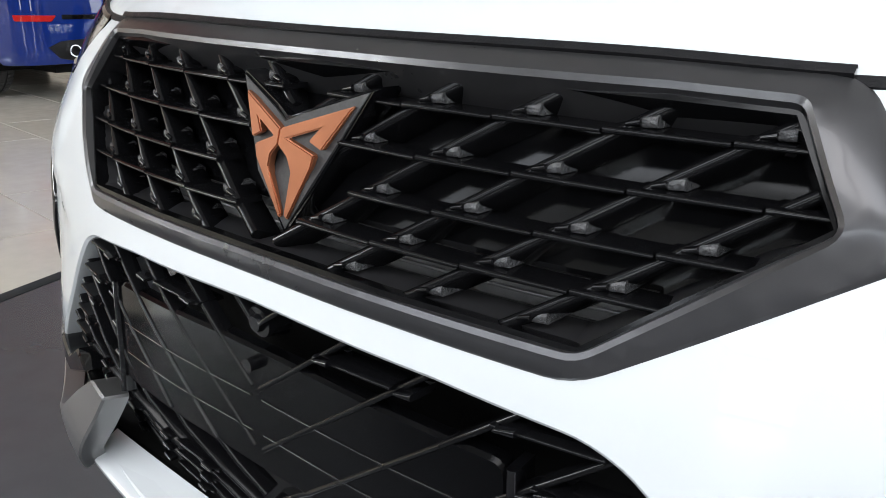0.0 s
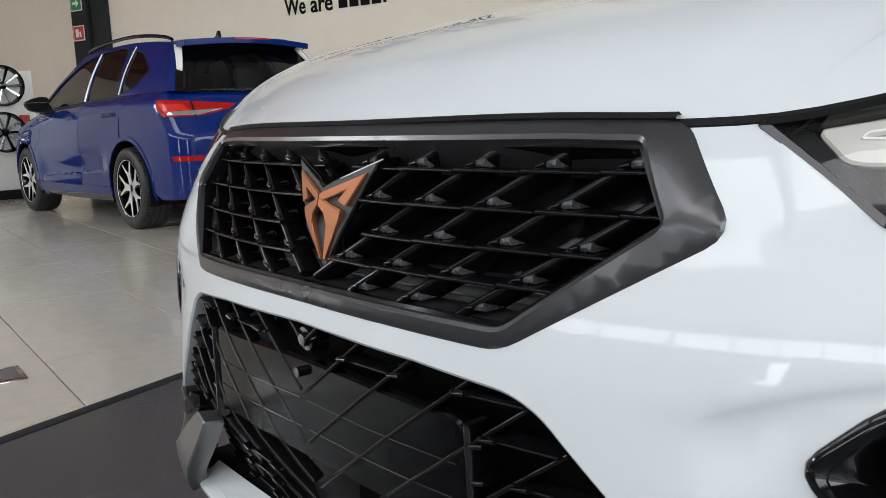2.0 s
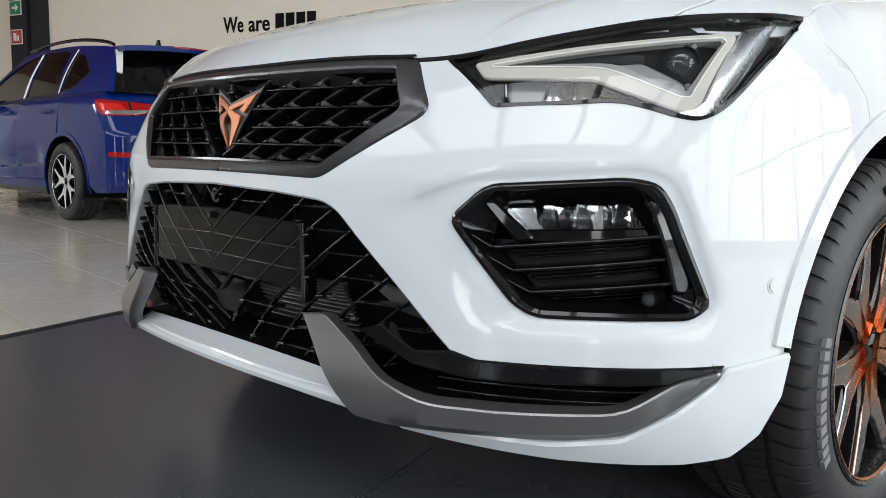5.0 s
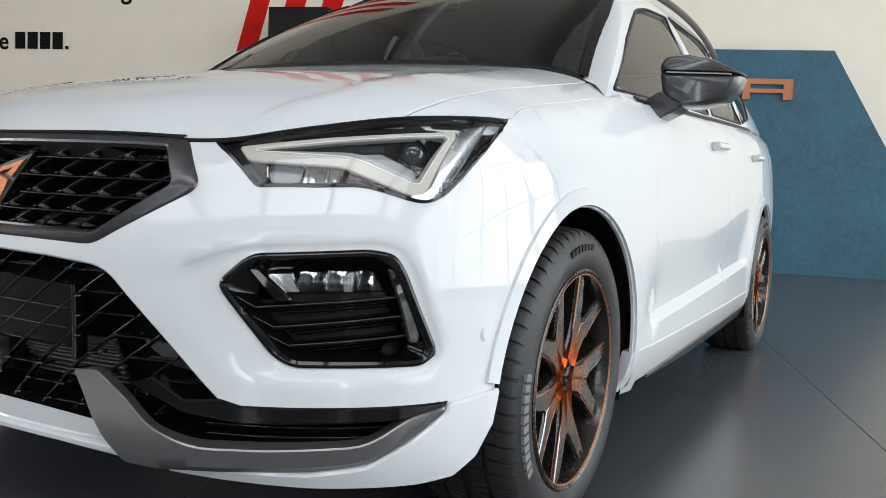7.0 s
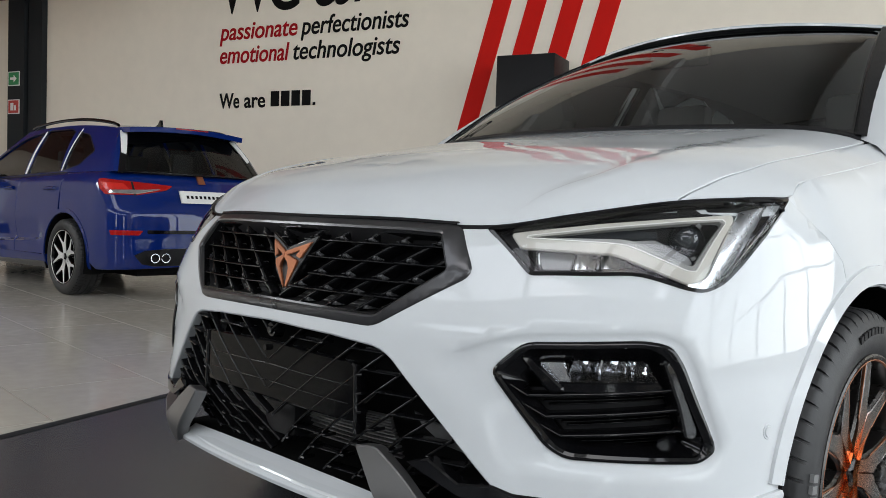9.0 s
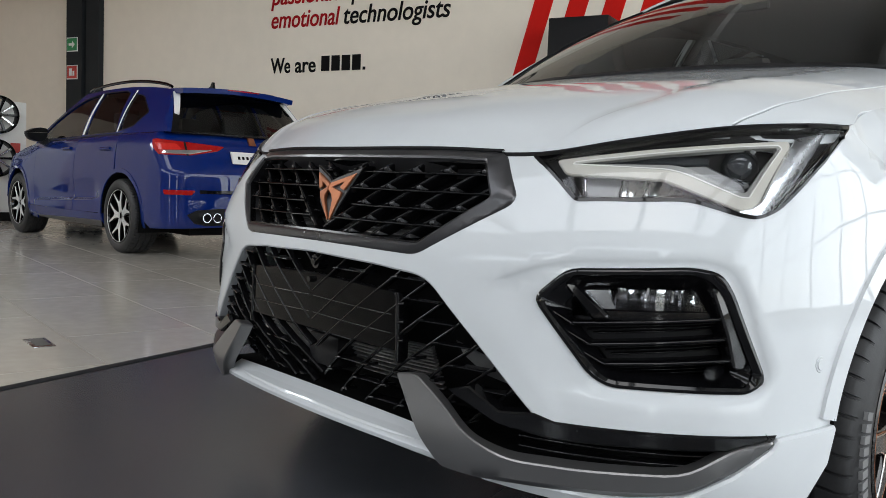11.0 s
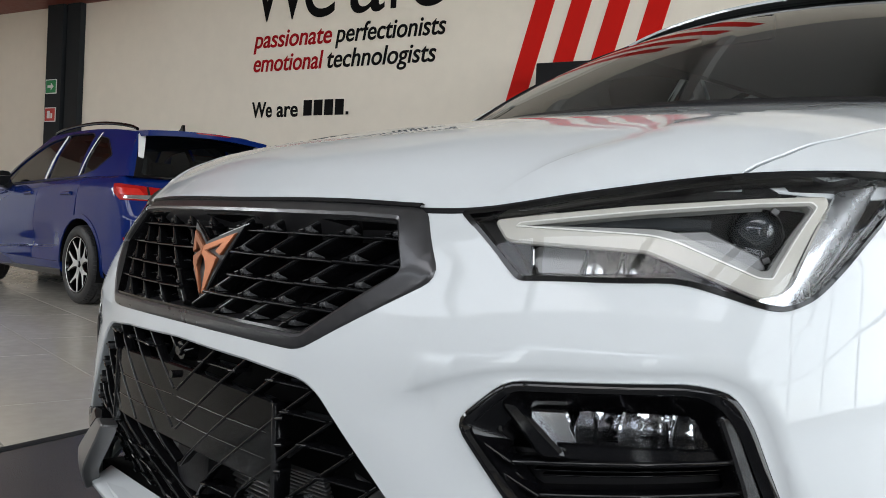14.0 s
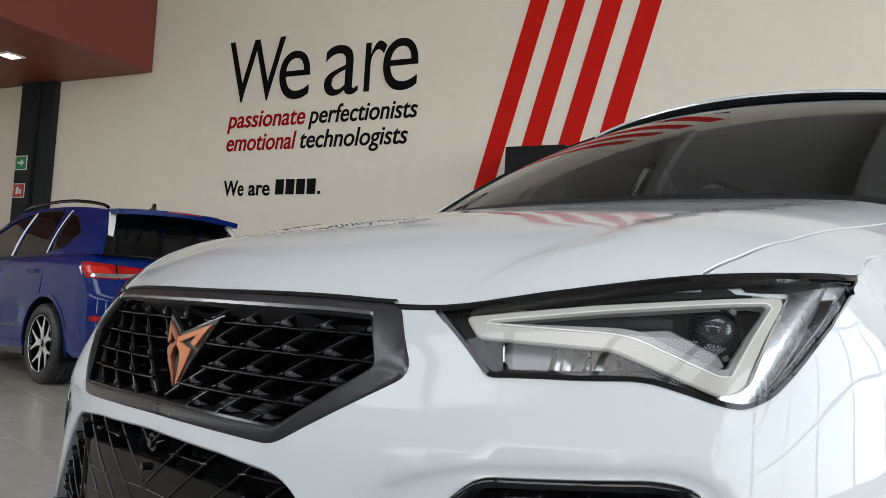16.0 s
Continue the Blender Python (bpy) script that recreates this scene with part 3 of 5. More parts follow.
# four slanted red stripes
for i in range(4):
    u = -5.185 + i * .445
    bm = bmesh.new()
    k = .272
    z0, z1 = .6, 5.6
    for (ua, w, s) in ((u, .240, 0),):
        a = ua + (z0 - 4.467) * k
        b = ua + (z1 - 4.467) * k
        extrude_poly(bm, [(a, -.001, z0), (a + w, -.001, z0), (b + w, -.001, z1), (b, -.001, z1)], (0, -.006, 0))
    bm.transform(ROOM)
    tagged(obj("wall_stripe", bm, M_WRED, flat=True), "slanted flat red stripe on the cream wall", "wall stripe", "red wall stripes")

# dark pillar with two small signs, mezzanine edge
room_box("pillar", [(-13.90, -13.52, -.14, -.0, 0, 4.08), (-13.47, -13.16, -.10, 0, 0, 4.08), (-13.52, -13.47, -.06, 0, 0, 4.08)], M_PILLAR,
         "dark grey boxed pillar against the wall")
for z, m, nm in ((2.77, M_SIGNG, "green arrow exit sign"), (2.32, M_SIGNR, "red fire equipment sign")):
    e = empty("wall_sign", None, nm + " on the pillar", "sign")
    part("plate", boxes((-13.88, -13.61, -.148, -.141, z - .115, z + .115)), M_PAPER, e, flat=True)
    e.children[0].data.transform(ROOM)
    bm = boxes((-13.865, -13.625, -.152, -.149, z - .10, z + .10))
    bm.transform(ROOM)
    part("field", bm, m, e, flat=True)
    bm = bmesh.new()
    if m is M_SIGNG:
        box(bm, -13.82, -13.72, -.156, -.153, z - .02, z + .02)
        extrude_poly(bm, [(-13.74, -.153, z - .06), (-13.67, -.153, z), (-13.74, -.153, z + .06)], (0, -.003, 0))
    else:
        box(bm, -13.81, -13.74, -.156, -.153, z - .06, z + .06)
        box(bm, -13.72, -13.68, -.156, -.153, z - .06, z + .02)
    bm.transform(ROOM)
    part("pictogram", bm, M_PAPER, e, flat=True)
room_box("mezzanine", [(U0, -11.17, -7.5, -.01, 4.08, 5.6)], M_BROWN, "red-brown boxed edge of an upper floor", bevel=.01)
dl = empty("downlight", None, "small square recessed downlight under the upper floor", "ceiling lamp")
bm = boxes((-12.75, -12.45, -1.45, -1.15, 4.066, 4.082))
bm.transform(ROOM)
part("frame", bm, M_PAPER, dl, flat=True)
bm = boxes((-12.70, -12.50, -1.40, -1.20, 4.060, 4.067))
bm.transform(ROOM)
part("diffuser", bm, mat("lamp_glow", (1, .95, .85), .5, emit=(1, .9, .75), emit_strength=6, vary=0, rvary=0), dl, flat=True)

# black cabinet behind the car
room_box("black_cabinet", [(-5.18, -4.50, -.55, -.02, 1.5, 2.62)], M_BLACK, "black box cabinet on the wall", bevel=.01, kind="thing")
tagged(bpy.data.objects["black_cabinet"], category="cabinet")

# teal backboard with copper name shapes
tb = empty("teal_backboard", None, "large teal brushed backboard with copper letter shapes", "display board")
bm = bmesh.new()
extrude_poly(bm, [(-3.2, -.25, 0), (2.02, -.25, 0), (.71, -.25, 2.27), (-2.2, -.25, 2.27)], (0, .2, 0))
bm.transform(ROOM)
part("board", bm, M_TEAL, tb, flat=True)
for i in range(5):
    bm = bmesh.new()
    a = .335 - .56 * i
    box(bm, a - .48, a, -.29, -.26, 1.92, 1.975)
    box(bm, a - .48, a - .41, -.29, -.26, 1.765, 1.92)
    box(bm, a - .09, a, -.29, -.26, 1.765, 1.92)
    box(bm, a - .48, a, -.289, -.261, 1.835, 1.875)
    bm.transform(ROOM)
    part("copper_shape", bm, M_COPPER, tb, "copper bar shape", flat=True)


# ---------------------------------------------------------------- car bodies
A_Y, Z_HUB, TYRE_R = .872, .339, .339
Y_R = 3.503
ARCH_R = .388


def arch(yc, u0=None, r=ARCH_R, n=26, z0=.16):
    uc = float(u_of_y(yc))
    grow = lambda a: (-.006 + .032 * float(smooth(1.9, 3.1, a))) if yc == A_Y else 0.0
    return [(uc + (r + grow(a)) * math.cos(a), .345 + (r + grow(a)) * math.sin(a)) for a in np.linspace(-.5, math.pi + .5, n)]


SEAM = [(1.05, .888), (1.17, .855), (1.27, .82), (1.335, .775), (1.352, .72)]      # bumper to fender
FOG = [(.545, .580), (.602, .634), (.800, .648), (.845, .640), (.869, .610), (.932, .480), (.933, .465), (.906, .446), (.682, .444), (.648, .461)]
G_OUT = [(0, .8235), (.395, .8215), (.419, .812), (.475, .736), (.302, .632), (.15, .635), (0, .636)]
G_IN = [(0, .806), (.31, .806), (.390, .803), (.431, .736), (.304, .645), (.15, .647), (0, .648)]
LOW = [(0, .612), (.20, .606), (.314, .597), (.347, .583), (.581, .371), (.955, .375), (.884, .32), (.803, .276), (.683, .262), (.497, .256), (.400, .262), (.380, .286), (.20, .292), (0, .296)]
Y_DOOR, Y_MID, Y_BACK = 1.42, 2.48, 3.38
belt_x = lambda y: wrap(u_of_y(y), top_z(u_of_y(y)))[..., 0]
belt_z = lambda y: top_z(u_of_y(y))
roof_x = table([(1.2, .585), (1.9, .585), (2.5, .60), (3.3, .595), (4.1, .56)])
ROOF_UP = [0.0]
roof_base = table([(1.2, 1.47), (1.9, 1.482), (2.5, 1.50), (3.3, 1.495), (3.8, 1.455), (4.1, 1.41)])


roof_z = lambda y: roof_base(y) + ROOF_UP[0]


def house(y, t):
    """The side of the cabin: y along the car, t from the belt line to the roof edge."""
    y, t = np.broadcast_arrays(np.asarray(y, float), np.asarray(t, float))
    xb, zb = belt_x(y), belt_z(y)
    x = xb + (roof_x(y) - xb) * t + .022 * np.sin(math.pi * np.clip(t, 0, 1))
    return np.stack([x, y, zb + (roof_z(y) - zb) * t], -1)


def screen(a, t):
    """The windscreen: a across (-1..1), t from the bonnet up."""
    a, t = np.broadcast_arrays(np.asarray(a, float), np.asarray(t, float))
    x0, y0 = .74 * a, 1.03 + .23 * a * a
    z0 = hood_z(x0, y0) + .0
    x1, y1, z1 = .565 * a, 1.86 + .12 * a * a, 1.505 - .03 * a * a + ROOF_UP[0]
    b = .03 * np.sin(math.pi * np.clip(t, 0, 1))
    return np.stack([x0 + (x1 - x0) * t, y0 + (y1 - y0) * t - b * .5, z0 + (z1 - z0) * t + b * .85], -1)


def back_glass(a, t):
    a, t = np.broadcast_arrays(np.asarray(a, float), np.asarray(t, float))
    x0, y0, z0 = .73 * a, 4.235 - .10 * a * a, 1.10 + 0 * a
    x1, y1, z1 = .575 * a, 3.90 - .04 * a * a, 1.462 - .03 * a * a + ROOF_UP[0]
    b = .02 * np.sin(math.pi * np.clip(t, 0, 1))
    return np.stack([x0 + (x1 - x0) * t, y0 + (y1 - y0) * t + b, z0 + (z1 - z0) * t + b * .5], -1)


def roof_f(a, y):
    a, y = np.broadcast_arrays(np.asarray(a, float), np.asarray(y, float))
    return np.stack([roof_x(y) * a, y, roof_z(y) + .045 * (1 - a * a)], -1)


def sign(f, s):
    def g(a, b):
        p = f(a, b).copy()
        p[..., 0] *= s
        return p
    return g


def tyre_mesh():
    """Tread of narrow cross-cut blocks in four bands, with plain sidewalls."""
    bm = bmesh.new()
    pitch, R, w = 60, TYRE_R, .1225
    prof = [(.236, -w + .012), (.250, -w + .002), (.268, -w - .004), (.286, -w - .006), (.305, -w - .001), (.316, -w + .006)]
    shoulder = [(.325, -w + .010), (.332, -w + .018), (R - .0035, -w + .028), (R - .0015, -.072), (R - .0005, -.060)]
    inner = [(R - .0085, -.0595), (R - .0085, -.0485), (R, -.048), (R, -.030), (R, -.008), (R - .0085, -.0075)]
    half = prof + shoulder + inner
    full = [(r, h, k) for k, (r, h) in enumerate(half)]
    full += [(r, -h, k) for r, h, k in reversed(full)]
    ns, ni = len(prof), len(prof) + len(shoulder)
    rings = []
    for i in range(pitch):
        for frac, cut in ((0, 1), (.13, 1), (.16, 0), (.50, 0), (.52, .45), (.58, .45), (.60, 0), (.965, 0)):
            ring = []
            for r, h, k in full:
                rr = r
                if ns <= k < ni:
                    rr -= .007 * (cut if cut == 1 else .0) * (.55 if k == ns else 1)
                elif ni + 2 <= k <= ni + 4:
                    rr -= .005 * (cut if cut < 1 else .8) * (1 if k < ni + 4 else .6)
                th = 2 * math.pi * (i + frac) / pitch + (.55 * max(0, abs(h) - .05) if k < ni else -.5 * abs(h))
                ring.append(bm.verts.new((h, rr * math.cos(th), rr * math.sin(th))))
            rings.append(ring)
    n = len(rings)
    for i in range(n):
        a, b = rings[i], rings[(i + 1) % n]
        for j in range(len(full) - 1):
            bm.faces.new((a[j], a[j + 1], b[j + 1], b[j]))
    return bm


def sector(bm, pts, h0, h1, rot, bev=.004):
    """An arm of the wheel: outline in the wheel plane, crowned front."""
    c, s = math.cos(rot), math.sin(rot)
    q = [(x * c - y * s, x * s + y * c) for x, y in pts]
    inn = inset_poly(q, bev)
    cx = np.mean(inn, axis=0)
    def hh(p):
        return -.018 * (1 - min(1, math.hypot(*p) / .2)) 
    back = [bm.verts.new((h0, y, z)) for y, z in q]
    mid = [bm.verts.new((h1 + hh((y, z)) - bev, y, z)) for y, z in q]
    top = [bm.verts.new((h1 + hh((y, z)), y, z)) for y, z in inn]
    n = len(q)
    for r0, r1 in ((back, mid), (mid, top)):
        for i in range(n):
            bm.faces.new((r0[i], r0[(i + 1) % n], r1[(i + 1) % n], r1[i]))
    bm.faces.new(top)
    return bm


def build_wheel(parent, centre, face, arm, hub, out=1, rot=.3, bars=True):
    """Tyre, rim, spokes and brake; out: +1 or -1 for the side that shows."""
    w = new("wheel")
    w.parent = parent
    w.matrix_basis = pose(*centre, 0, 0, 0 if out > 0 else 180)
    part("tyre", tyre_mesh(), M_RUBBER, w, "black rubber tyre with cross-cut tread")
    bm = bmesh.new()
    lathe(bm, [(.243, .112), (.247, .121), (.243, .124), (.236, .120), (.229, .10), (.222, .04), (.215, -.05), (.225, -.10), (.243, -.118)], 72)
    part("rim", bm, face, w)
    bm = bmesh.new()
    lathe(bm, [(.2320, .1190), (.2345, .1222), (.2360, .1220), (.2345, .119)], 72)
    part("rim_ring", bm, hub, w)
    for i in range(5):
        r = rot + i * 2 * math.pi / 5
        bm = bmesh.new()
        # forked arm: one stem, two prongs
        for s in (1, -1):
            sector(bm, [(.024, .0), (.032, s * .031), (.080, s * .037), (.130, s * .055), (.220, s * .100), (.236, s * .070), (.180, s * .034), (.146, s * .012), (.132, 0)][::s], .045, .104, r, .005)
        arm_ob = part("spoke", bm, M_GUN if face is not M_GLOSS else M_GLOSS, w)
        bm = bmesh.new()
        for s in (1, -1):
            k = 1 if hub is M_COPPER else .82
            sector(bm, [(.030, .0), (.036, s * .026), (.080, s * .031 * k), (.130, s * .049 * k), (.219, s * .094), (.231, s * .075 / k ** .5), (.178, s * .038 / k), (.144, s * .016 / k), (.130, 0)][::s], .099, .1068, r, .002)
        part("spoke_face", bm, arm, arm_ob, "polished spoke face")
        if hub is M_COPPER:
            for s in (1, -1):
                bm = bmesh.new()
                sector(bm, [(.10, s * .0400), (.130, s * .0540), (.220, s * .0985), (.2205, s * .0955), (.130, s * .0510), (.10, s * .0375)][::s], .098, .1058, r, .0004)
                part("edge_line", bm, hub, arm_ob)
    bm = bmesh.new()
    lathe(bm, [(.001, .083), (.028, .083), (.031, .080), (.033, .06), (.07, .05), (.075, .0)], 40)
    part("hub_cap", bm, M_GUN, w)
    for i in range(5):
        bm = bmesh.new()
        a = rot + math.pi / 5 + i * 2 * math.pi / 5
        cyl(bm, (.05, .052 * math.cos(a), .052 * math.sin(a)), (.078, .052 * math.cos(a), .052 * math.sin(a)), .009, .008, 6)
        part("wheel_bolt", bm, M_CHROME, w)
    bm = bmesh.new()
    lathe(bm, [(.05, .02), (.165, .02), (.168, .012), (.165, 0), (.05, 0)], 48)
    part("brake_disc", bm, M_FIN, w)
    bm = bmesh.new()
    lathe(bm, [(.01, -.03), (.21, -.03), (.21, -.08), (.01, -.08)], 40)
    part("barrel_back", bm, M_DARK, w)
    if bars:
        # raised maker's marks on the sidewall, as plain bars
        for a0, n, dr, m in ((2.95, 11, .022, M_RUBTXT), (1.45, 7, .014, M_RUBTXT2)):
            for k in range(n):
                bm = bmesh.new()
                a = a0 + k * .068
                box(bm, .1215, .1295, .296 - dr / 2, .296 + dr / 2, -.0072, .0072, m=Matrix.Rotation(a, 4, 'X'))
                part("moulded_bar", bm, m, w, "raised plain bar on the sidewall", flat=True)
    return w


def build_shell(car, paint, glass_front, glass_rear, mirror_mat, trim_mat, rail_mat):
    """All that both cars have in common: sides, doors, cabin, glass, mirrors, underbody, seats."""
    for s in (1, -1):
        f = sign(skin, s)
        # fender: side sheet round the arch and the strip beside the bonnet
        ua, ub = 1.352, float(u_of_y(Y_DOOR))
        ac = [p for p in arch(A_Y) if p[0] > 1.345 or p[1] > .71]
        ac = [p for p in ac if p[0] >= 1.352]
        out = list(reversed(SEAM)) and [(p[0] + .004, p[1]) for p in reversed(SEAM)]
        top = [(u, float(top_z(u)) - .001) for u in np.linspace(1.06, ub, 20)]
        low = [(ub, .20)] + [p for p in ac if p[1] > .2]
        poly = out + top + low
        bm = panel(f, poly, step=.03, flange=.010)
        edge3 = [tuple(p[:2]) for p in wrap(np.linspace(1.05, ub, 24), top_z(np.linspace(1.05, ub, 24)))]
        split = [(.727, .405), (.741, .475), (.755, .59), (.760, .82), (.762, 1.09), (.765, 1.26)]
        g = sign(hood_f, s)
        headtop = [tuple(p[:2]) for p in wrap(np.linspace(.768, 1.04, 8), top_z(np.linspace(.768, 1.04, 8)))]
        poly2 = split[::-1] + headtop[1:] + [e for e in edge3[1:] if e[1] < 1.40] + [(.79, 1.40)]
        panel(g, poly2, step=.03, flange=.03, edge=.0012, bm=bm)
        part("fender", bm, paint, car)
        # Dark strip below the shut line, standing in for shade in the gap.
        bm = bmesh.new()
        ribbon(bm, g, [(x - .0025, y) for x, y in split], .022, -.012, -.010)
        part("bonnet_gap_seal", bm, M_DARK, car)
        # wheel-arch lips
        for yc in (A_Y, Y_R):
            bm = bmesh.new()
            line = [p for p in arch(yc, r=ARCH_R + .019, n=60) if p[1] > (.374 if yc == A_Y and p[0] < u_of_y(A_Y) else .25)]
            ribbon(bm, f, line, .041, -.003, .006, crown=.44)
            part("arch_lip", bm, paint, car)
            bm = bmesh.new()
            uc = yc
            ring = []
            for a in np.linspace(-.35, math.pi + (-.12 if yc == A_Y else .35), 30):
                ring.append((yc + (ARCH_R + .004) * math.cos(a), .345 + (ARCH_R + .004) * math.sin(a)))
            for (y0, z0), (y1, z1) in zip(ring, ring[1:]):
                bm.faces.new([bm.verts.new(v) for v in ((s * .55, y0, z0), (s * .55, y1, z1), (s * .897, y1, z1), (s * .897, y0, z0))])
            bm.faces.new([bm.verts.new((s * .56, y, z)) for y, z in ring])
            part("wheel_well", bm, M_DARK, car)
        # doors
        for y0, y1, nm in ((Y_DOOR, Y_MID, "front"), (Y_MID, Y_BACK, "rear")):
            u0, u1 = float(u_of_y(y0)) + .004, float(u_of_y(y1)) - .004
            top = [(u, float(top_z(u)) - .001) for u in np.linspace(u0, u1, 12)]
            low = [(u1, .34), (u0, .34)]
            if nm == "rear":
                cut = [p for p in arch(Y_R, r=ARCH_R + .03) if p[0] < u1 and p[1] > .34]
                low = [(u1, max([p[1] for p in cut] + [.34]))] + [p for p in sorted(cut, key=lambda p: -p[0])] + [(u0, .34)]
            folds = [[(u, float(door_fold(plan(u)[1])) + d) for u in np.linspace(u0 + .01, min(u1 - .01, float(u_of_y(3.05))), 14)] for d in (-.030, -.017, -.004, .004)]
            door = part("door", panel(f, top + low, step=.04, flange=.02, lines=folds), paint, car)
            bm = bmesh.new()
            uh = u1 - .28
            rod(bm, lambda a, b: f(a, b) * 1.0, (uh, .945), (uh + .20, .952), .028, .03, lift=0, n=6)
            for v in bm.verts:
                v.co.x += s * .032
            part("door_handle", bm, paint, door)
            bm = bmesh.new()
            ribbon(bm, f, [(u0 + (u1 - u0) * t, float(top_z(u0 + (u1 - u0) * t)) - .004) for t in np.linspace(0, 1, 10)], .016, 0, .005)
            part("belt_strip", bm, M_BLACK, door)
        # sill and side skirt
        u0, u1 = float(u_of_y(1.245)), float(u_of_y(3.125))
        part("sill", panel(f, [(u0, .34), (u0 + .18, .336), (u1, .336), (u1, .235), (u0, .235)], step=.06, flange=.03, lift=.004), paint, car)
        ua, ub, uc = (float(u_of_y(y)) for y in (1.50, 2.2, 3.09))
        part("side_skirt", panel(f, [(ua, .236), (ub, .256), (uc, .272), (uc, .222), (ub, .215), (ua, .228)], step=.06, flange=.03, lift=.010), trim_mat, car, "thin dark grey skirt under the sill")
        # quarter panel and tail half
        u0, u1 = float(u_of_y(Y_BACK)) + .003, float(U_END)
        top = [(u, float(top_z(u)) - .001) for u in np.linspace(u0, u1, 30)]
        a2 = [p for p in arch(Y_R, r=ARCH_R) if p[1] > .3]
        cutl = [p for p in a2 if p[0] > u0]
        poly = top + [(u1, .30), (float(u_of_y(4.0)), .26)] + sorted(cutl, key=lambda p: -p[0])
        part("quarter_panel", panel(f, poly, step=.035, flange=.02), paint, car)
        # cabin side: pillars round two panes
        h = sign(house, s)
        outl = [(1.19, 0), (1.55, .46), (2.0, 1.0), (2.6, 1.0), (3.3, 1.0), (3.86, 1.0), (4.06, 0)]
        w1 = rounded([(1.27, .03), (1.60, .43), (1.77, .60), (1.97, .78), (2.15, .86), (2.44, .90), (2.44, .03)], [.01, .02, .08, .08, .08, .01, .01])
        w2 = rounded([(2.52, .035), (2.52, .93), (3.05, .92), (3.14, .86), (3.20, .035)], .01)
        w3 = rounded([(3.26, .05), (3.22, .86), (3.45, .80), (3.70, .45), (3.52, .14)], [.01, .02, .06, .05, .05])
        part("cabin_side", panel(h, outl, [w1, w2, w3], step=.05, flange=.02), paint, car)
        part("cabin_lining", panel(h, outl, [inset_poly(w1, -.004), inset_poly(w2, -.004), inset_poly(w3, -.004)], step=.08, lift=-.030, rim=False), M_SEAT, car, "dark grey pillar lining")
        for wp, gm in ((w1, glass_front), (w2, glass_rear), (w3, glass_rear)):
            gl = part("side_window", panel(h, inset_poly(wp, -.006), step=.08, lift=-.008, rim=False), gm, car)
            gl.visible_shadow = False
            bm = bmesh.new()
            ribbon(bm, h, wp + wp[:1], .022, -.002, .004)
            part("window_seal", bm, M_BLACK, car)
        # A-pillar skin between screen and cabin side
        bm = bmesh.new()
        ts = np.linspace(0, 1, 14)
        ya = np.interp(ts, [0, .46, 1], [1.19, 1.55, 2.0])
        A, B = screen(1.0, ts), house(ya, ts)
        rows = []
        for p, q in zip(A, B):
            mid = (p + q) / 2 + np.array([.006, -.008, .006])
            rows.append([bm.verts.new((s * v[0], v[1], v[2])) for v in (p, mid, q)])
        for r0, r1 in zip(rows, rows[1:]):
            for j in range(2):
                bm.faces.new((r0[j], r0[j + 1], r1[j + 1], r1[j]))
        part("windscreen_pillar", bm, paint, car)
        # rear pillar skin
        bm = bmesh.new()
        ya = np.interp(ts, [0, 1], [4.06, 3.86])
        A, B = back_glass(1.0, ts), house(ya, ts)
        rows = [[bm.verts.new((s * v[0], v[1], v[2])) for v in (p, (p + q) / 2 + np.array([.012, .012, 0]), q)] for p, q in zip(A, B)]
        for r0, r1 in zip(rows, rows[1:]):
            for j in range(2):
                bm.faces.new((r0[j], r0[j + 1], r1[j + 1], r1[j]))
        part("rear_pillar", bm, paint, car)
        # roof rail
        bm = bmesh.new()
        pts = [(roof_x(y) * .97 * s, y, float(roof_z(y)) + .022 + .035 * math.sin(math.pi * min(1, max(0, (y - 2.05) / 1.75))) ** .5) for y in np.linspace(2.05, 3.8, 24)]
        rings = [[bm.verts.new((p[0] + .015 * math.cos(a), p[1], p[2] + .015 * math.sin(a))) for a in np.linspace(0, 2 * math.pi, 8, endpoint=False)] for p in pts]
        for r0, r1 in zip(rings, rings[1:]):
            for k in range(8):
                bm.faces.new((r0[k], r0[(k + 1) % 8], r1[(k + 1) % 8], r1[k]))
        part("roof_rail", bm, rail_mat, car)
        # door mirror
        m = new("door_mirror")
        m.parent = car
        low = [(.862, 1.110), (.874, 1.112), (1.089, 1.104), (1.077, 1.066), (1.048, 1.033), (.985, 1.016), (.923, 1.012), (.872, 1.050)]
        cap = [(.862, 1.114), (.862, 1.136), (.876, 1.158), (.940, 1.164), (1.009, 1.150), (1.089, 1.111), (1.084, 1.1065), (.874, 1.1145)]
        for nm, outl, ins, mt in (("mirror_cap", cap, .006, mirror_mat), ("mirror_shell", low, .007, mirror_mat)):
            bm = bmesh.new()
            rings = []
            q0 = np.array(rounded(outl, .008, 2))
            for y, d in ((1.665, .06), (1.65, 0), (1.59, 0), (1.565, .03), (1.55, .12), (1.543, .25)):
                q = q0 + (q0.mean(0) - q0) * d
                rings.append([bm.verts.new((s * x, y + .16 * (x - .87), z)) for x, z in q])
            for r0, r1 in zip(rings, rings[1:]):
                for k in range(len(r0)):
                    bm.faces.new((r0[k], r0[(k + 1) % len(r0)], r1[(k + 1) % len(r0)], r1[k]))
            bm.faces.new(rings[-1]), bm.faces.new(rings[0])
            part(nm, bm, mt, m, "graphite mirror cap" if nm == "mirror_cap" else "")
        bm = bmesh.new()
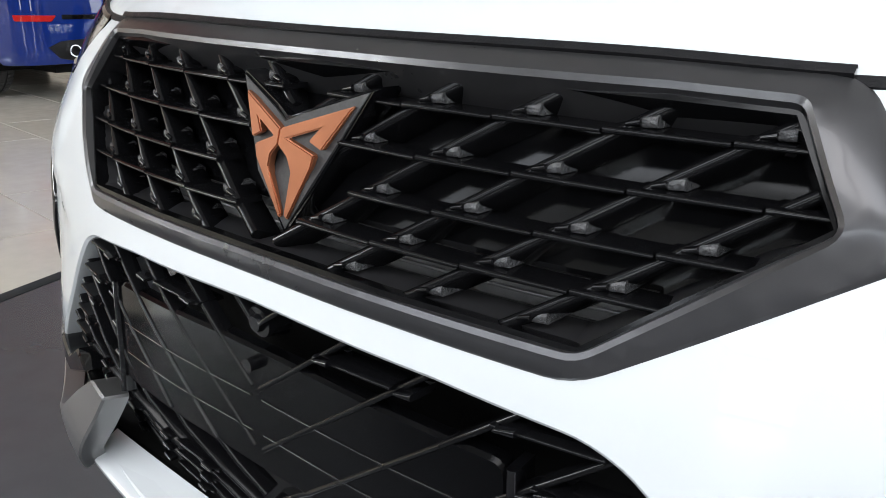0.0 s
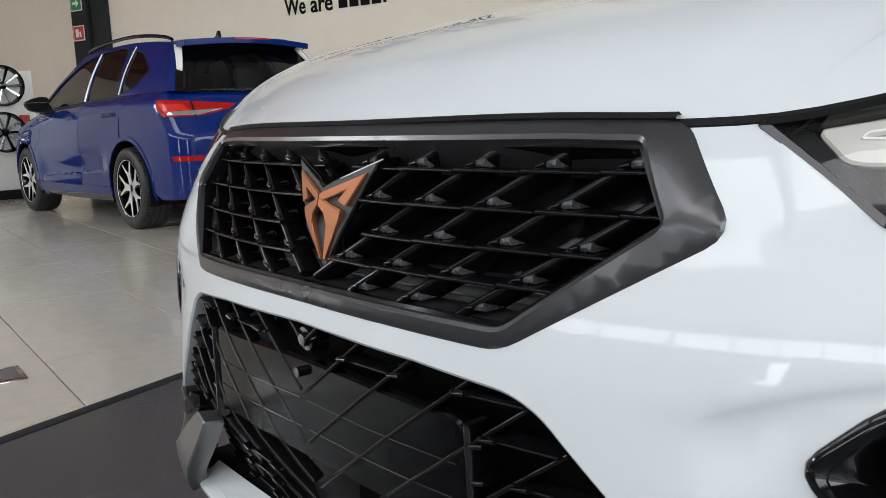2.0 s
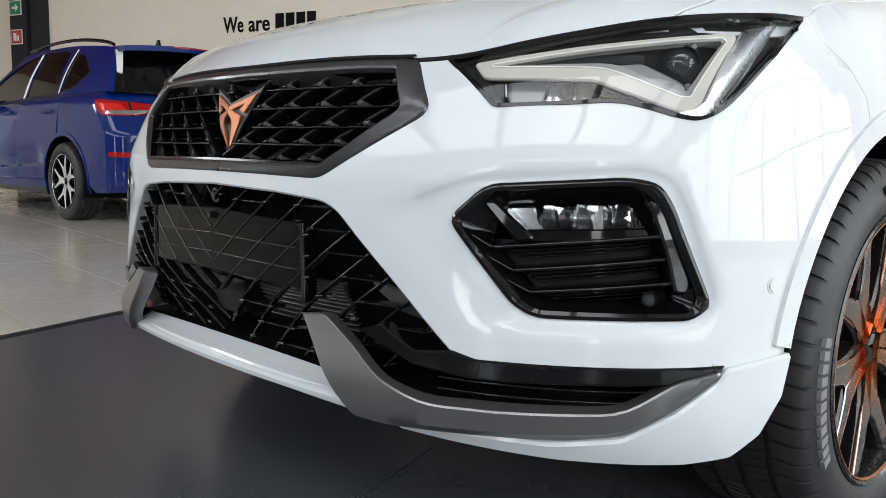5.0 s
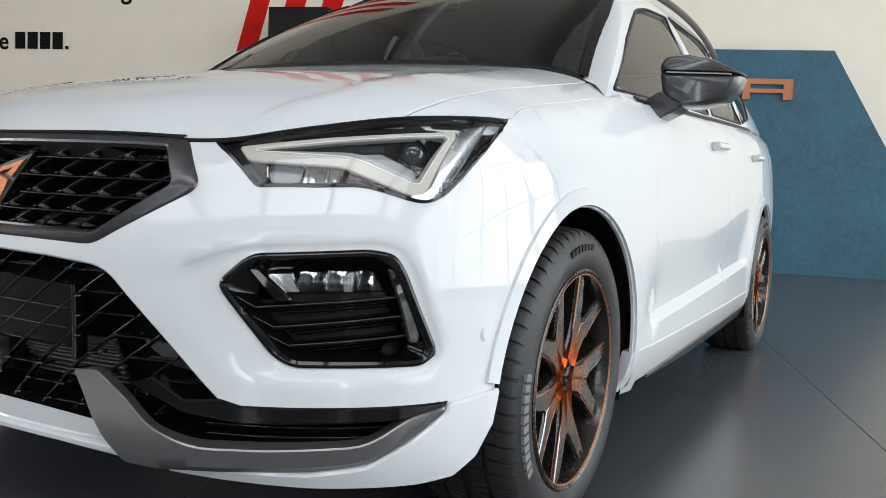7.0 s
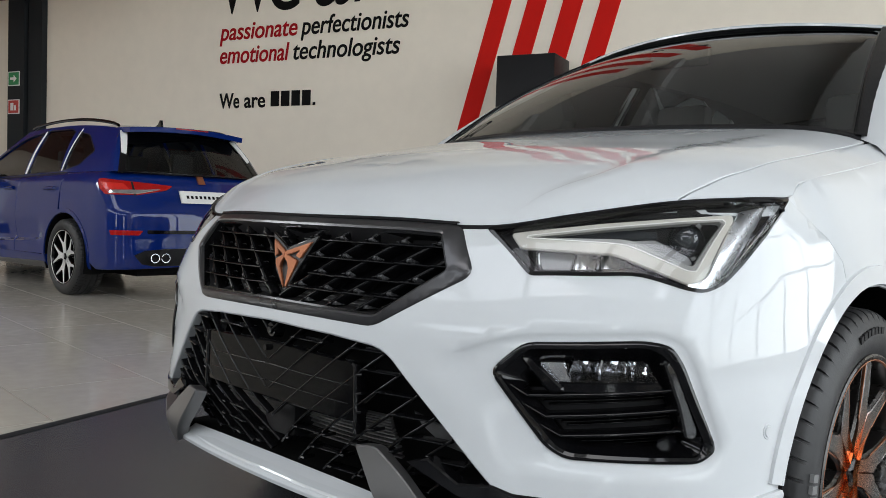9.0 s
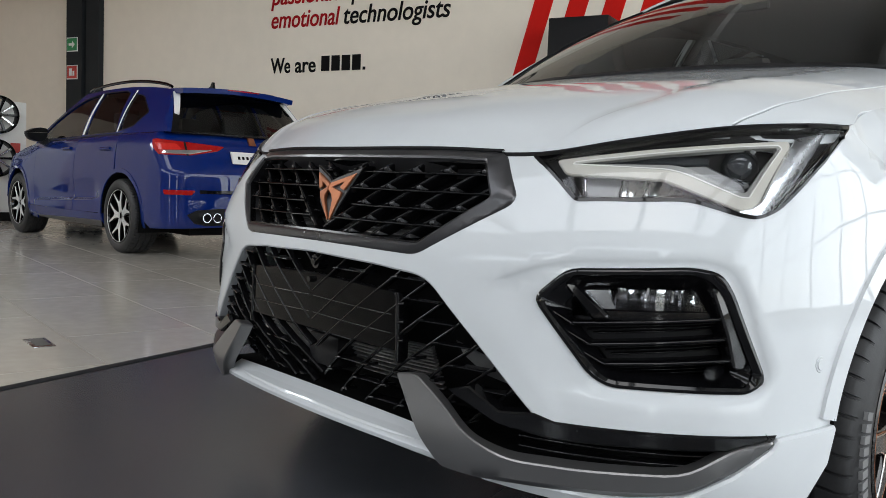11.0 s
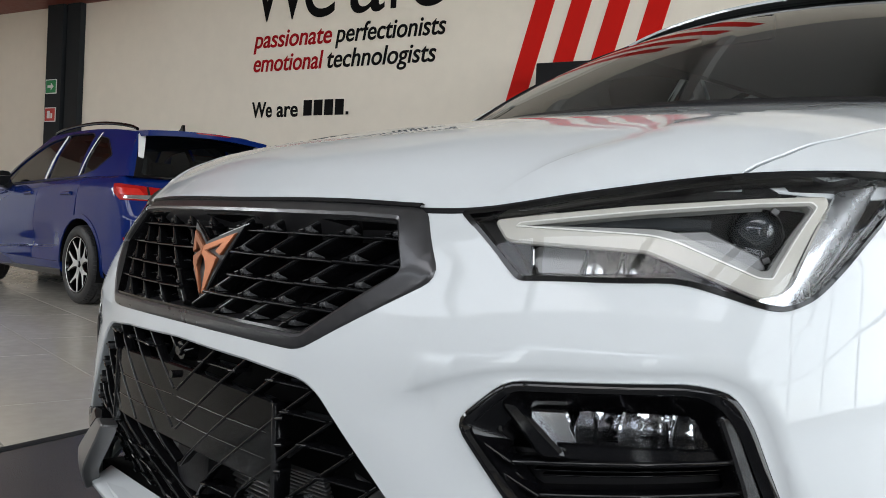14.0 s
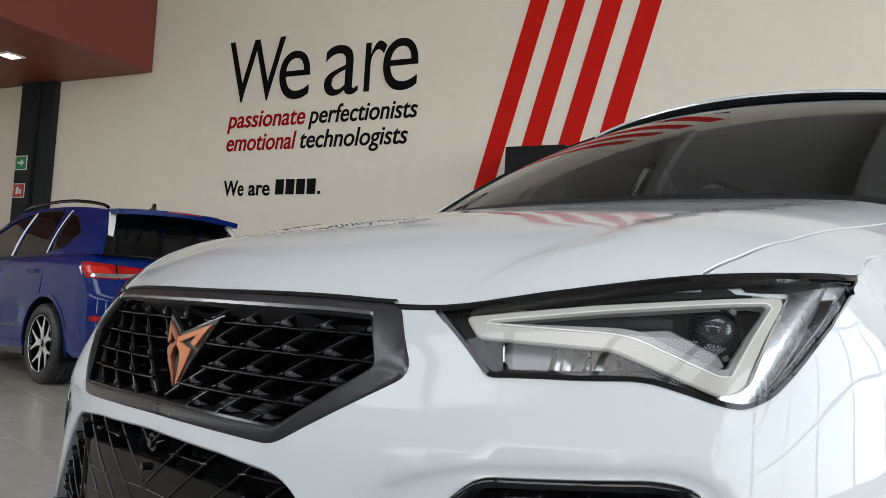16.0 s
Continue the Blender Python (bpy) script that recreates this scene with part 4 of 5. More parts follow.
        extrude_poly(bm, [(s * x, 1.545 + .16 * (x - .87), z) for x, z in ((.885, 1.1135), (1.06, 1.1075), (1.06, 1.1035), (.97, 1.1065), (.885, 1.1095))], (0, .02, 0))
        part("indicator_strip", bm, M_SILVER, m)
        bm = bmesh.new()
        q = [(.78, 1.025), (.822, 1.030), (.876, 1.060), (.935, 1.018), (.925, 1.004), (.872, .978), (.80, .985)]
        extrude_poly(bm, [(s * x, 1.55, z) for x, z in q], (0, .11, 0))
        bmesh.ops.bevel(bm, geom=bm.edges[:], offset=.006, segments=2, affect='EDGES')
        part("foot", bm, mirror_mat, m)
    # roof, screen, tail glass
    arcs = [(a, 1.86 + .12 * a * a) for a in np.linspace(-1, 1, 15)]
    tail = [(a, 3.90 - .04 * a * a) for a in np.linspace(1, -1, 15)]
    part("roof", panel(roof_f, arcs + tail, step=.10, flange=.01), paint, car)
    part("headliner", panel(roof_f, arcs + tail, step=.12, lift=-.035, rim=False), M_LINER, car, "grey cloth headliner")
    g = part("windscreen", panel(screen, [(-1, .01), (-.5, .01), (0, .01), (.5, .01), (1, .01), (1, 1), (0, 1), (-1, 1)], step=.12, lift=-.004, rim=False), glass_front, car, "tinted windscreen")
    g.visible_shadow = False
    part("windscreen_border", panel(screen, [(-1, 0), (0, 0), (1, 0), (1, 1), (0, 1), (-1, 1)], [rounded([(-.975, .025), (0, .02), (.975, .025), (.975, .96), (0, .965), (-.975, .96)], .04)], step=.10, lift=0.0, flange=.004, rim=False), M_GLOSS, car)
    for k in (-1, 1):
        bm = bmesh.new()
        ribbon(bm, screen, [(k * 1.012, t) for t in np.linspace(0, 1, 16)], .062, .004, .011, crown=.42)
        part("windscreen_seal", bm, M_BLACK, car)
    bm = bmesh.new()
    ribbon(bm, screen, [(a, .005) for a in np.linspace(-1, 1, 20)], .03, .0, .006)
    part("scuttle", bm, M_BLACK, car)
    g = part("tail_window", panel(back_glass, rounded([(-.93, .04), (.93, .04), (.90, .96), (-.90, .96)], .06), step=.12, lift=.001, rim=False), glass_rear, car)
    g.visible_shadow = False
    part("tailgate_frame", panel(back_glass, [(-1, 0), (0, 0), (1, 0), (1, 1), (0, 1), (-1, 1)], [rounded([(-.93, .04), (.93, .04), (.90, .96), (-.90, .96)], .06)], step=.10, flange=.02), M_GLOSS, car)
    # underbody and cabin floor
    bm = bmesh.new()
    box(bm, -.55, .55, .35, 4.15, .20, .30)
    box(bm, -.80, .80, 1.35, 3.05, .20, .30)
    part("underbody", bm, M_DARK, car, flat=True)
    bm = bmesh.new()
    box(bm, -.72, .72, 1.45, 4.0, .30, .36)
    box(bm, -.70, .70, 1.12, 1.52, .36, .985, bevel=.03)
    part("dashboard", bm, M_SEAT, car)
    for sx in (-.36, .36):
        for y in (2.15, 3.05):
            bm = bmesh.new()
            box(bm, sx - .25, sx + .25, y - .25, y + .25, .38, .62, bevel=.05)
            box(bm, sx - .24, sx + .24, y + .18, y + .32, .58, 1.12, bevel=.05)
            box(bm, sx - .12, sx + .12, y + .22, y + .31, 1.15, 1.34, bevel=.04)
            part("seat", bm, M_SEAT, car)
    bm = bmesh.new()
    box(bm, -.11, .11, -.012, .012, -.035, .035, bevel=.01, m=Matrix.Translation((0, 1.70, 1.40)))
    part("rear_view_mirror", bm, M_BLACK, car)


# ---------------------------------------------------------------- white car
white = empty("car", None, "white sport utility car with black grille and copper badge", "car")
build_shell(white, M_WHITE, M_GLASS, M_GLASS2, M_MIRROR, M_GREY, M_GLOSS)

HEAD_TOP = [(u, float(top_z(u)) - .004) for u in np.linspace(.468, 1.046, 20)]
HEAD_LOW = [(.962, .806), (.932, .768), (.904, .737), (.874, .724), (.844, .728), (.757, .750), (.70, .746), (.58, .741)]
HEAD = HEAD_TOP + HEAD_LOW
head_r = rounded(HEAD, [.008] + [0] * 18 + [.008] + [.03, .02, .03, .02, .02, .03, .03, .008], 3)
head_low = head_r[head_r.index(min(head_r, key=lambda q: math.dist(q, (1.046, .886)))):]
head_low = [q for q in head_low if q[1] < top_z(q[0]) - .006]
bum_top = [(u, float(top_z(u)) - .001) for u in np.linspace(0, .466, 14)]
bum_half = bum_top + head_low[::-1] + [(1.048, .8885)] + SEAM[1:] + [p for p in sorted(arch(A_Y), key=lambda p: -p[1]) if p[0] < 1.345 and p[1] > .386] + [(1.084, .3845), (1.076, .380), (1.064, .33), (1.014, .278), (.955, .249), (.917, .242), (.80, .240), (.676, .240), (.45, .248), (.33, .262), (.2, .272), (0, .278)]
fog_r = rounded(FOG, [.02, .02, .02, .02, .02, .012, .012, .015, .02, .02], 3)
g_half = [(0, .8195), (.390, .8175), (.415, .809), (.468, .737), (.298, .639), (.15, .641), (0, .642)]
low_half = rounded(LOW, [0, 0, .03, .03, .01, 0, .01, .02, .01, .01, .01, .01, .01, 0], 3)
holes = [mirror_poly(g_half), fog_r, flipx(fog_r), mirror_poly(low_half)]


RECESS = rounded([(.40, .575), (.50, .617), (.545, .636), (.605, .651), (.815, .664), (.866, .648), (.893, .608), (.951, .470), (.922, .436), (.865, .427), (.60, .420), (.50, .44)],
                 [0, .03, .03, .03, .02, .02, .02, .02, .02, .02, 0, 0], 3)


def bumper_f(u, z):
    """Body skin with the stepped hollow that holds the fog lamp."""
    u, z = np.asarray(u, float), np.asarray(z, float)
    p = skin(u, z)
    n = normal_of(skin, u, z)
    a = np.abs(u)
    edge = (a - .347) * .671 + (z - .583) * .741
    d = -.0075 * smooth(-.001, .012, depth_in(a, z, RECESS)) * smooth(.03, .115, edge) * smooth(.415, .445, z)
    s = np.where((n * (p - np.array([0, 1.2, .5]))).sum(-1, keepdims=True) < 0, -1, 1)
    return p + n * s * d[..., None]


folds = []
for d in (-.001, .0055, .012):
    q = [p for p in inset_poly(RECESS, d) if p[0] > .49 and p[1] > .424][:-1]
    folds += [q, [(-u, z) for u, z in q]]
part("front_bumper", panel(bumper_f, mirror_poly(bum_half), holes, step=.019, flange=.022, lines=folds), M_WHITE, white, "gloss white bumper skin")

# splitter: a white shelf under the lower grille, its nose rounded
bm = bmesh.new()
rows = []
for x in np.linspace(-.402, .402, 41):
    k = 1 - (x / .402) ** 2
    yf, yb, zf, zb = .079 - .036 * k, .118 - .016 * k, .284 + .007 * k, .302 + .010 * k
    rows.append([bm.verts.new(v) for v in ((x, yb, zb), (x, yf + .010, zf + .002), (x, yf + .003, zf), (x, yf, zf - .004), (x, yf + .002, zf - .012), (x, yf + .03, zf - .016), (x, yb + .02, zf - .01))])
for r0, r1 in zip(rows, rows[1:]):
    for j in range(6):
        bm.faces.new((r0[j], r0[j + 1], r1[j + 1], r1[j]))
bm.faces.new(rows[0]), bm.faces.new(rows[-1])
part("splitter", bm, M_WHITE, white, "gloss white splitter under the lower grille")
bm = bmesh.new()
box(bm, -.46, .46, .122, .40, .268, .300, bevel=.004)
part("undertray", bm, M_DARK, white)

for s in (1, -1):
    def lip_f(u, z, s=s):
        p = skin(u, z)
        _, _, nx, ny = plan(np.abs(u))
        k = .010 * smooth(.46, .85, np.abs(u))
        p[..., 0] = s * (p[..., 0] + nx * k)
        p[..., 1] += ny * k
        return p

    part("bumper_lip", panel(lip_f, rounded([(.962, .376), (1.084, .389), (1.068, .33), (1.018, .276), (.955, .246), (.88, .238), (.70, .236), (.45, .244), (.45, .256), (.70, .258), (.803, .273), (.884, .314), (.948, .358)], .004), step=.02, flange=.02, lift=.001, edge=.004), M_WHITE, white)

# bonnet
ua = np.linspace(0, .768, 30)
front = [tuple(p[:2]) for p in wrap(ua, top_z(ua))]
side = [(.722, .405), (.736, .475), (.750, .59), (.755, .82), (.757, 1.09), (.755, 1.24)]
rear = [(x, 1.015 + .23 * (x / .74) ** 2) for x in np.linspace(.72, 0, 12)]
half = front + side + rear
folds = [[(k * (float(crease_x(y)) + d), y) for y in np.linspace(.235, 1.0, 24)] for k in (1, -1) for d in (-.0045, 0, .0045)]
part("bonnet", panel(hood_f, half + [(-x, y) for x, y in reversed(half) if x > 1e-6], step=.03, flange=.03, edge=.0012, lines=folds), M_WHITE, white, "gloss white bonnet")

# upper grille
def surround_f(u, z):
    """The grille surround rises from the bumper skin towards its opening."""
    p = skin(u, z)
    n = outward(normal_of(skin, np.asarray(u, float), np.asarray(z, float)), p)
    return p + n * (.009 * np.clip(depth_in(u, z, G_RIM) / .022, 0, 1))[..., None]


G_RIM = mirror_poly(G_OUT)
grille = part("grille", panel(surround_f, mirror_poly(rounded(G_OUT, [0, .012, .012, .02, .02, 0, 0])), [mirror_poly(rounded(G_IN, [0, 0, .008, .012, .012, 0, 0]))], step=.011, flange=.05, lift=.003), M_GREY, white, "graphite grille surround")
part("grille_back", panel(skin, mirror_poly(G_OUT), step=.05, lift=-.085, rim=False), M_DARK, grille)
part("blanking_sheet", panel(skin, mirror_poly(inset_poly(G_OUT, .004)), [rounded([(-.335, .700), (.335, .700), (.335, .668), (.29, .648), (-.29, .648), (-.335, .668)], .004)], step=.03, lift=-.036, flange=.02), M_RIB, grille, "gloss black sheet behind the grille ribs")
gin = mirror_poly(G_IN)
M_PEG = mat("ribbed_dark_metal_clip", (.07, .07, .073), .24, metal=.45, vary=.4, scale=160, bump=.35, bump_scale=420)
G_ROWS = [.680, .709, .742, .776]
for s in (1, -1):
    f = sign(skin, s)
    for k in range(-3, 5):
        u0 = .081 + .082 * k
        rib_u = lambda z: u0 + (z - .654) / .63
        a, b = np.array((rib_u(.645), .645)), np.array((rib_u(.81), .81))
        ts = [t for t in np.linspace(0, 1, 90) if inside(a + (b - a) * t, inset_poly(gin, -.004)) and (a + (b - a) * t)[0] > .012]
        if len(ts) < 8:
            continue
        p, q = a + (b - a) * ts[0], a + (b - a) * ts[-1]
        part("rib", rod(bmesh.new(), f, p, q, .0088, .030, lift=-.0045, n=6), M_RIB, grille)
        for z in G_ROWS + [.652]:
            c = np.array((rib_u(z), z))
            e = c + np.array((.080, .0))
            if not (c[0] > .012 and inside(c + (.004, .002), gin)):
                continue
            tt = [w for w in np.linspace(0, 1, 30) if inside(c + (e - c) * w, inset_poly(gin, -.003))]
            e = c + (e - c) * tt[-1]
            if e[0] - c[0] > .02 and z > .66:
                part("slat", tooth(bmesh.new(), f, c, e, .0050, -.001, n=4, taper=.7), M_RIB, grille)
            if e[0] - c[0] > .05:
                peg = part("tooth", tooth(bmesh.new(), f, c + (.012, .005), c + (.021, .006), .0036, -.004, n=2, taper=1.5), M_GLOSS, grille)
                part("peg_end", tooth(bmesh.new(), f, c + (.021, .0045), c + (.031, .0050), .0075, -.008, n=2, taper=1.2), M_PEG, peg)
part("radiator", panel(skin, [(-.345, .705), (.345, .705), (.345, .645), (-.345, .645)], step=.05, lift=-.058, rim=False), M_CORE, grille)
for i in range(6):
    z = .645 + i * .0105
    part("radiator_fin", rod(bmesh.new(), skin, (-.34, z), (.34, z), .0022, .01, lift=-.050, n=12), M_FIN, grille)

bm = bmesh.new()
ribbon(bm, skin, [(u, float(top_z(abs(u))) + .0005) for u in np.linspace(-.408, .408, 30)], .008, -.002, .0065)
part("bonnet_seal", bm, M_BLACK, grille)
bm = bmesh.new()
ribbon(bm, skin, inset_poly(mirror_poly(G_IN), .004) + inset_poly(mirror_poly(G_IN), .004)[:1], .013, -.02, .004)
part("inner_lip", bm, M_RIB, grille)
# badge: carbon shield with a plain copper two-winged shape


def badge_pt(a, b, lift):
    """The shield stands steeper than the grille and has a raised middle."""
    ridge = .013 * max(0, 1 - abs(a) / .8) * float(smooth(.15, .62, b)) - .008 * float(smooth(.35, 0, b))
    return (.003 + .089 * a, .082 + .036 * b - lift - ridge, .661 + .130 * b)


def relief(outline, lift, depth, bev):
    bm = extrude_poly(bmesh.new(), [badge_pt(a, b, lift) for a, b in outline], (0, depth, 0))
    bmesh.ops.bevel(bm, geom=bm.edges[:], offset=bev, segments=2, affect='EDGES')
    return bm


part("badge", relief(((0, -.03), (.44, .37), (.97, .99), (.24, .82), (0, .755), (-.24, .82), (-.97, .99), (-.44, .37)), .0, .03, .002), M_GLOSS, grille, "black shield badge with copper wings")
part("carbon_inlay", relief(((0, .03), (.40, .38), (.89, .955), (.2, .79), (0, .73), (-.2, .79), (-.89, .955), (-.40, .38)), .0018, .004, .0003), mat("carbon_weave", (.035, .035, .036), .45, vary=.6, scale=260, spec=.4), grille)
WING = ((0, .69), (.10, .715), (.77, .87), (.50, .588), (.34, .635), (.44, .715), (.10, .635), (.43, .555), (.40, .475), (.06, .10), (.015, .13), (.16, .43), (.115, .52), (0, .588))
for s in (1, -1):
    part("copper_wing", relief([(s * a, b) for a, b in WING], .0055, .008, .0012), M_COPPER, grille, "satin copper wing shape")

# lower grille
M_PLATE = mat("satin_black_plate", (.002, .002, .0023), .12, vary=.1, rvary=.02, spec=.12)


def mesh_f(u, z):
    """The lower grille, which stands back from the skin towards its foot."""
    p = skin(u, z)
    p[..., 1] += .050 * smooth(.46, .30, z)
    return p


lower = part("lower_grille", panel(skin, mirror_poly(LOW), step=.05, lift=-.14, rim=False), M_DARK, white, "black lower grille")
lin = mirror_poly([(0, .608), (.20, .603), (.310, .594), (.343, .580), (.572, .372), (.50, .36), (.40, .33), (.345, .312), (0, .317)])
for s in (1, -1):
    f = sign(mesh_f, s)
    for k in range(-5, 6):
        rib_u = lambda z: .148 + .084 * k + (z - .45) / .72
        a, b = np.array((rib_u(.305), .305)), np.array((rib_u(.615), .615))
        ts = [t for t in np.linspace(0, 1, 120) if inside(a + (b - a) * t, lin) and (a + (b - a) * t)[0] > .004]
        if len(ts) < 6:
            continue
        p, q = a + (b - a) * ts[0], a + (b - a) * ts[-1]
        part("rib", rod(bmesh.new(), f, p, q, .0055, .016, lift=-.006, n=8), M_RIB, lower)
        for r in range(8):
            z = .330 + .036 * r
            c = np.array((rib_u(z), z))
            e = c + np.array((.082, 0))
            if not (inside(c, lin) and inside(e, lin) and c[0] > .004) or (c[0] < .268 and .436 < z < .562):
                continue
            if r % 2 == k % 2:
                part("slat", tooth(bmesh.new(), f, c, e, .0035, -.002, n=3), M_RIB, lower)
            part("tooth", tooth(bmesh.new(), f, c + (.006, .001), c + (.022, .001), .003, .004, n=2, taper=2.0), M_GLOSS, lower)
    bm = bmesh.new()
    for i in range(12):
        rod(bm, f, (.02, .345 + .009 * i), (.31, .345 + .009 * i), .003, .01, lift=-.060, n=6)
    part("condenser", bm, M_FIN, lower)
    part("light_duct", panel(f, [(.375, .475), (.43, .455), (.52, .40), (.50, .385), (.43, .405)], step=.03, lift=-.05, flange=.004), M_FIN, lower)
plate = part("plate_holder", panel(skin, rounded([(-.258, .555), (0, .566), (.258, .555), (.262, .447), (0, .452), (-.262, .447)], [.012, .1, .012, .012, .1, .012]), step=.03, flange=.015, lift=-.0078), M_PLATE, lower, "gloss black plate holder with raised ribs")
for s in (1, -1):
    f = sign(skin, s)
    for k in range(-3, 4):
        rib_u = lambda z: .148 + .084 * k + (z - .45) / .72
        for z0, z1 in ((.452, .478), (.481, .513), (.516, .552)):
            ua_, ub_ = rib_u(z0), rib_u(z1)
            if ua_ < .004 or ub_ > .252 or (k + int(z0 * 1000)) % 5 == 4:
                continue
            part("plate_rib", rod(bmesh.new(), f, (ua_, z0), (ub_, z1), .0040, .010, lift=-.0055, n=3), M_GLOSS, plate)
    for z0 in (.4795, .5145):
        part("plate_rib", rod(bmesh.new(), f, (.008, z0 + .004), (.25, z0 - .002), .0028, .010, lift=-.0065, n=6), M_GLOSS, plate)
    part("plate_edge", rod(bmesh.new(), f, (.2655, .556), (.270, .425), .0085, .03, lift=-.003, n=6), M_GLOSS, lower, "upright gloss bar beside the plate holder")
    for zc in (.535, .500, .465):
        part("edge_clip", rod(bmesh.new(), f, (.268, zc), (.284, zc + .003), .006, .02, lift=-.004, n=2), M_GLOSS, lower)
bm = bmesh.new()
cyl(bm, (0, .080, .590), (0, .060, .588), .020, .014, 24)
cyl(bm, (0, .061, .588), (0, .055, .5875), .009, .007, 20)
part("front_camera", bm, M_GLOSS, lower)
bm = bmesh.new()
cyl(bm, (0, .060, .552), (0, .0455, .552), .006, .006, 20)
part("plate_screw", bm, M_GLOSS, lower)
bm = bmesh.new()
box(bm, -.055, .055, .085, .14, .365, .435, bevel=.012)
part("radar_box", bm, M_BLACK, lower)

# silver blades and gloss trim beside the lower grille
BLADE = [(.290, .411), (.333, .415), (.392, .378), (.450, .333), (.525, .303), (.625, .304), (.808, .315), (.884, .361), (.943, .372), (.958, .369),
         (.884, .322), (.815, .283), (.72, .268), (.59, .260), (.49, .258), (.394, .266)]
blade_low = table([(.38, .266), (.49, .258), (.59, .260), (.72, .268), (.815, .283), (.884, .322), (.958, .369)])
for s in (1, -1):
    f = sign(skin, s)

    def fin(u, z, s=s):
        """The blade stands off the skin towards its foot; its lowest edge is turned under."""
        p = skin(u, z)
        _, _, nx, ny = plan(np.abs(u))
        k = .012 + .022 * smooth(.425, .29, z) * smooth(.62, .42, u) - .010 * smooth(.013, .002, z - blade_low(u)) * smooth(.44, .50, u)
        p[..., 0] = s * (p[..., 0] + nx * k)
        p[..., 1] += ny * k
        return p

    folds = [[(u, float(blade_low(u)) + d) for u in np.linspace(.49, .86, 16)] for d in (.0045, .0125)]
    part("blade", panel(fin, rounded(BLADE, [.004, .01, .02, .03, .03, 0, .03, .02, .004, .004, .02, .03, .02, .02, .02, .006], 3), step=.018, flange=.03, lift=0, edge=.0025, lines=folds), M_SILVER, white, "satin graphite aero blade")
    part("trim_bar", panel(f, [(.565, .385), (.60, .376), (.955, .380), (.945, .362), (.60, .352), (.50, .360), (.40, .40), (.44, .41), (.50, .378)], step=.025, flange=.03, lift=.004), M_GLOSS, white)
    for z0, z1 in ((.338, .340), (.318, .322)):
        part("intake_slat", rod(bmesh.new(), f, (.53, z0), (.86, z1), .004, .02, lift=-.02, n=10), M_GLOSS, white)

# fog lamps
for s in (1, -1):
    f = sign(bumper_f, s)
    fl = new("fog_lamp")
    fl.parent = white
    ring_in = rounded([(.562, .5765), (.610, .623), (.734, .632), (.802, .636), (.834, .626), (.856, .602), (.915, .481), (.911, .466), (.898, .457), (.686, .456), (.660, .469)], [.012, .012, .03, .015, .015, .02, .012, .008, .008, .012, .012], 3)
    def ring_f(u, z, f=f):
        p = f(u, z)
        k = np.clip(depth_in(np.abs(u), z, fog_r) / .013, 0, 1)
        return p + outward(normal_of(f, np.asarray(u, float), np.asarray(z, float)), p) * (.0045 * np.sin(math.pi * k))[..., None]

    crowns = [inset_poly(fog_r, d) + inset_poly(fog_r, d)[:1] for d in (.0042, .0070)]
    part("surround", panel(ring_f, inset_poly(fog_r, .002), [ring_in], step=.012, flange=.035, lift=.001, edge=.002, lines=crowns), M_GLOSS, fl, "gloss black fog lamp surround")
    part("back", panel(f, inset_poly(fog_r, .006), step=.04, lift=-.085, rim=False), M_DARK, fl)
    # sloping walls of the pocket
    deep = rounded([(.604, .556), (.634, .601), (.798, .609), (.822, .600), (.840, .572), (.880, .492), (.876, .474), (.864, .470), (.700, .468), (.672, .480)], .010, 3)
    bm = bmesh.new()
    qa, qb = np.array(subdiv(ring_in, .012)), np.array(subdiv(deep, .004))
    wall_rows = [[], []]
    for p in qa:
        b = qb[((qb - p) ** 2).sum(1).argmin()]
        for k, (q, l) in enumerate(((p, -.006), (b, -.040))):
            P = f(np.array(q[0]), np.array(q[1]))
            wall_rows[k].append(bm.verts.new(P + outward(normal_of(f, np.array(q[0]), np.array(q[1])), P) * l))
    for k in range(len(qa)):
        j = (k + 1) % len(qa)
        bm.faces.new((wall_rows[0][k], wall_rows[0][j], wall_rows[1][j], wall_rows[1][k]))
    part("pocket_wall", bm, M_GLOSS, fl)
    part("bright_strip", panel(f, rounded([(.838, .613), (.851, .610), (.900, .500), (.897, .488), (.884, .488), (.870, .540), (.858, .570)], .004), step=.015, flange=.02, lift=-.004, edge=.003), mat("gloss_black_mirror_strip", (.012, .012, .012), .03, coat=1, vary=0, rvary=0), fl)
    part("bracket", panel(f, rounded([(.600, .606), (.614, .6055), (.672, .557), (.652, .554)], .004), step=.012, flange=.03, lift=-.008, edge=.004), M_GLOSS, fl)
    part("reflector", panel(f, rounded([(.624, .598), (.668, .601), (.684, .566), (.660, .566)], .003), step=.012, flange=.01, lift=-.030), M_SHINE, fl, "plain satin reflector end")
    for u0, u1 in ((.668, .715), (.718, .768), (.771, .836)):
        cup = lambda u, z, u0=u0, u1=u1: f(u, z) + np.stack([0 * u, .028 + .030 * np.sin(math.pi * np.clip((u - u0) / (u1 - u0), 0, 1)) + .006 * np.abs(np.sin(math.pi * (u - u0) / .0125)) + .30 * np.abs(z - .584), 0 * u], -1)
        ztop = lambda u: .602 + .05 * (u - .668) - .55 * max(0, u - .800)
        part("hollow_reflector", panel(cup, [(u0, ztop(u0)), (u0 * .5 + u1 * .5, ztop(u0 * .5 + u1 * .5)), (u1, ztop(u1)), (u1, .571), (u0, .566)], step=.0042, flange=.004, edge=.001), M_REFL, fl, "faceted chrome reflector hollow")
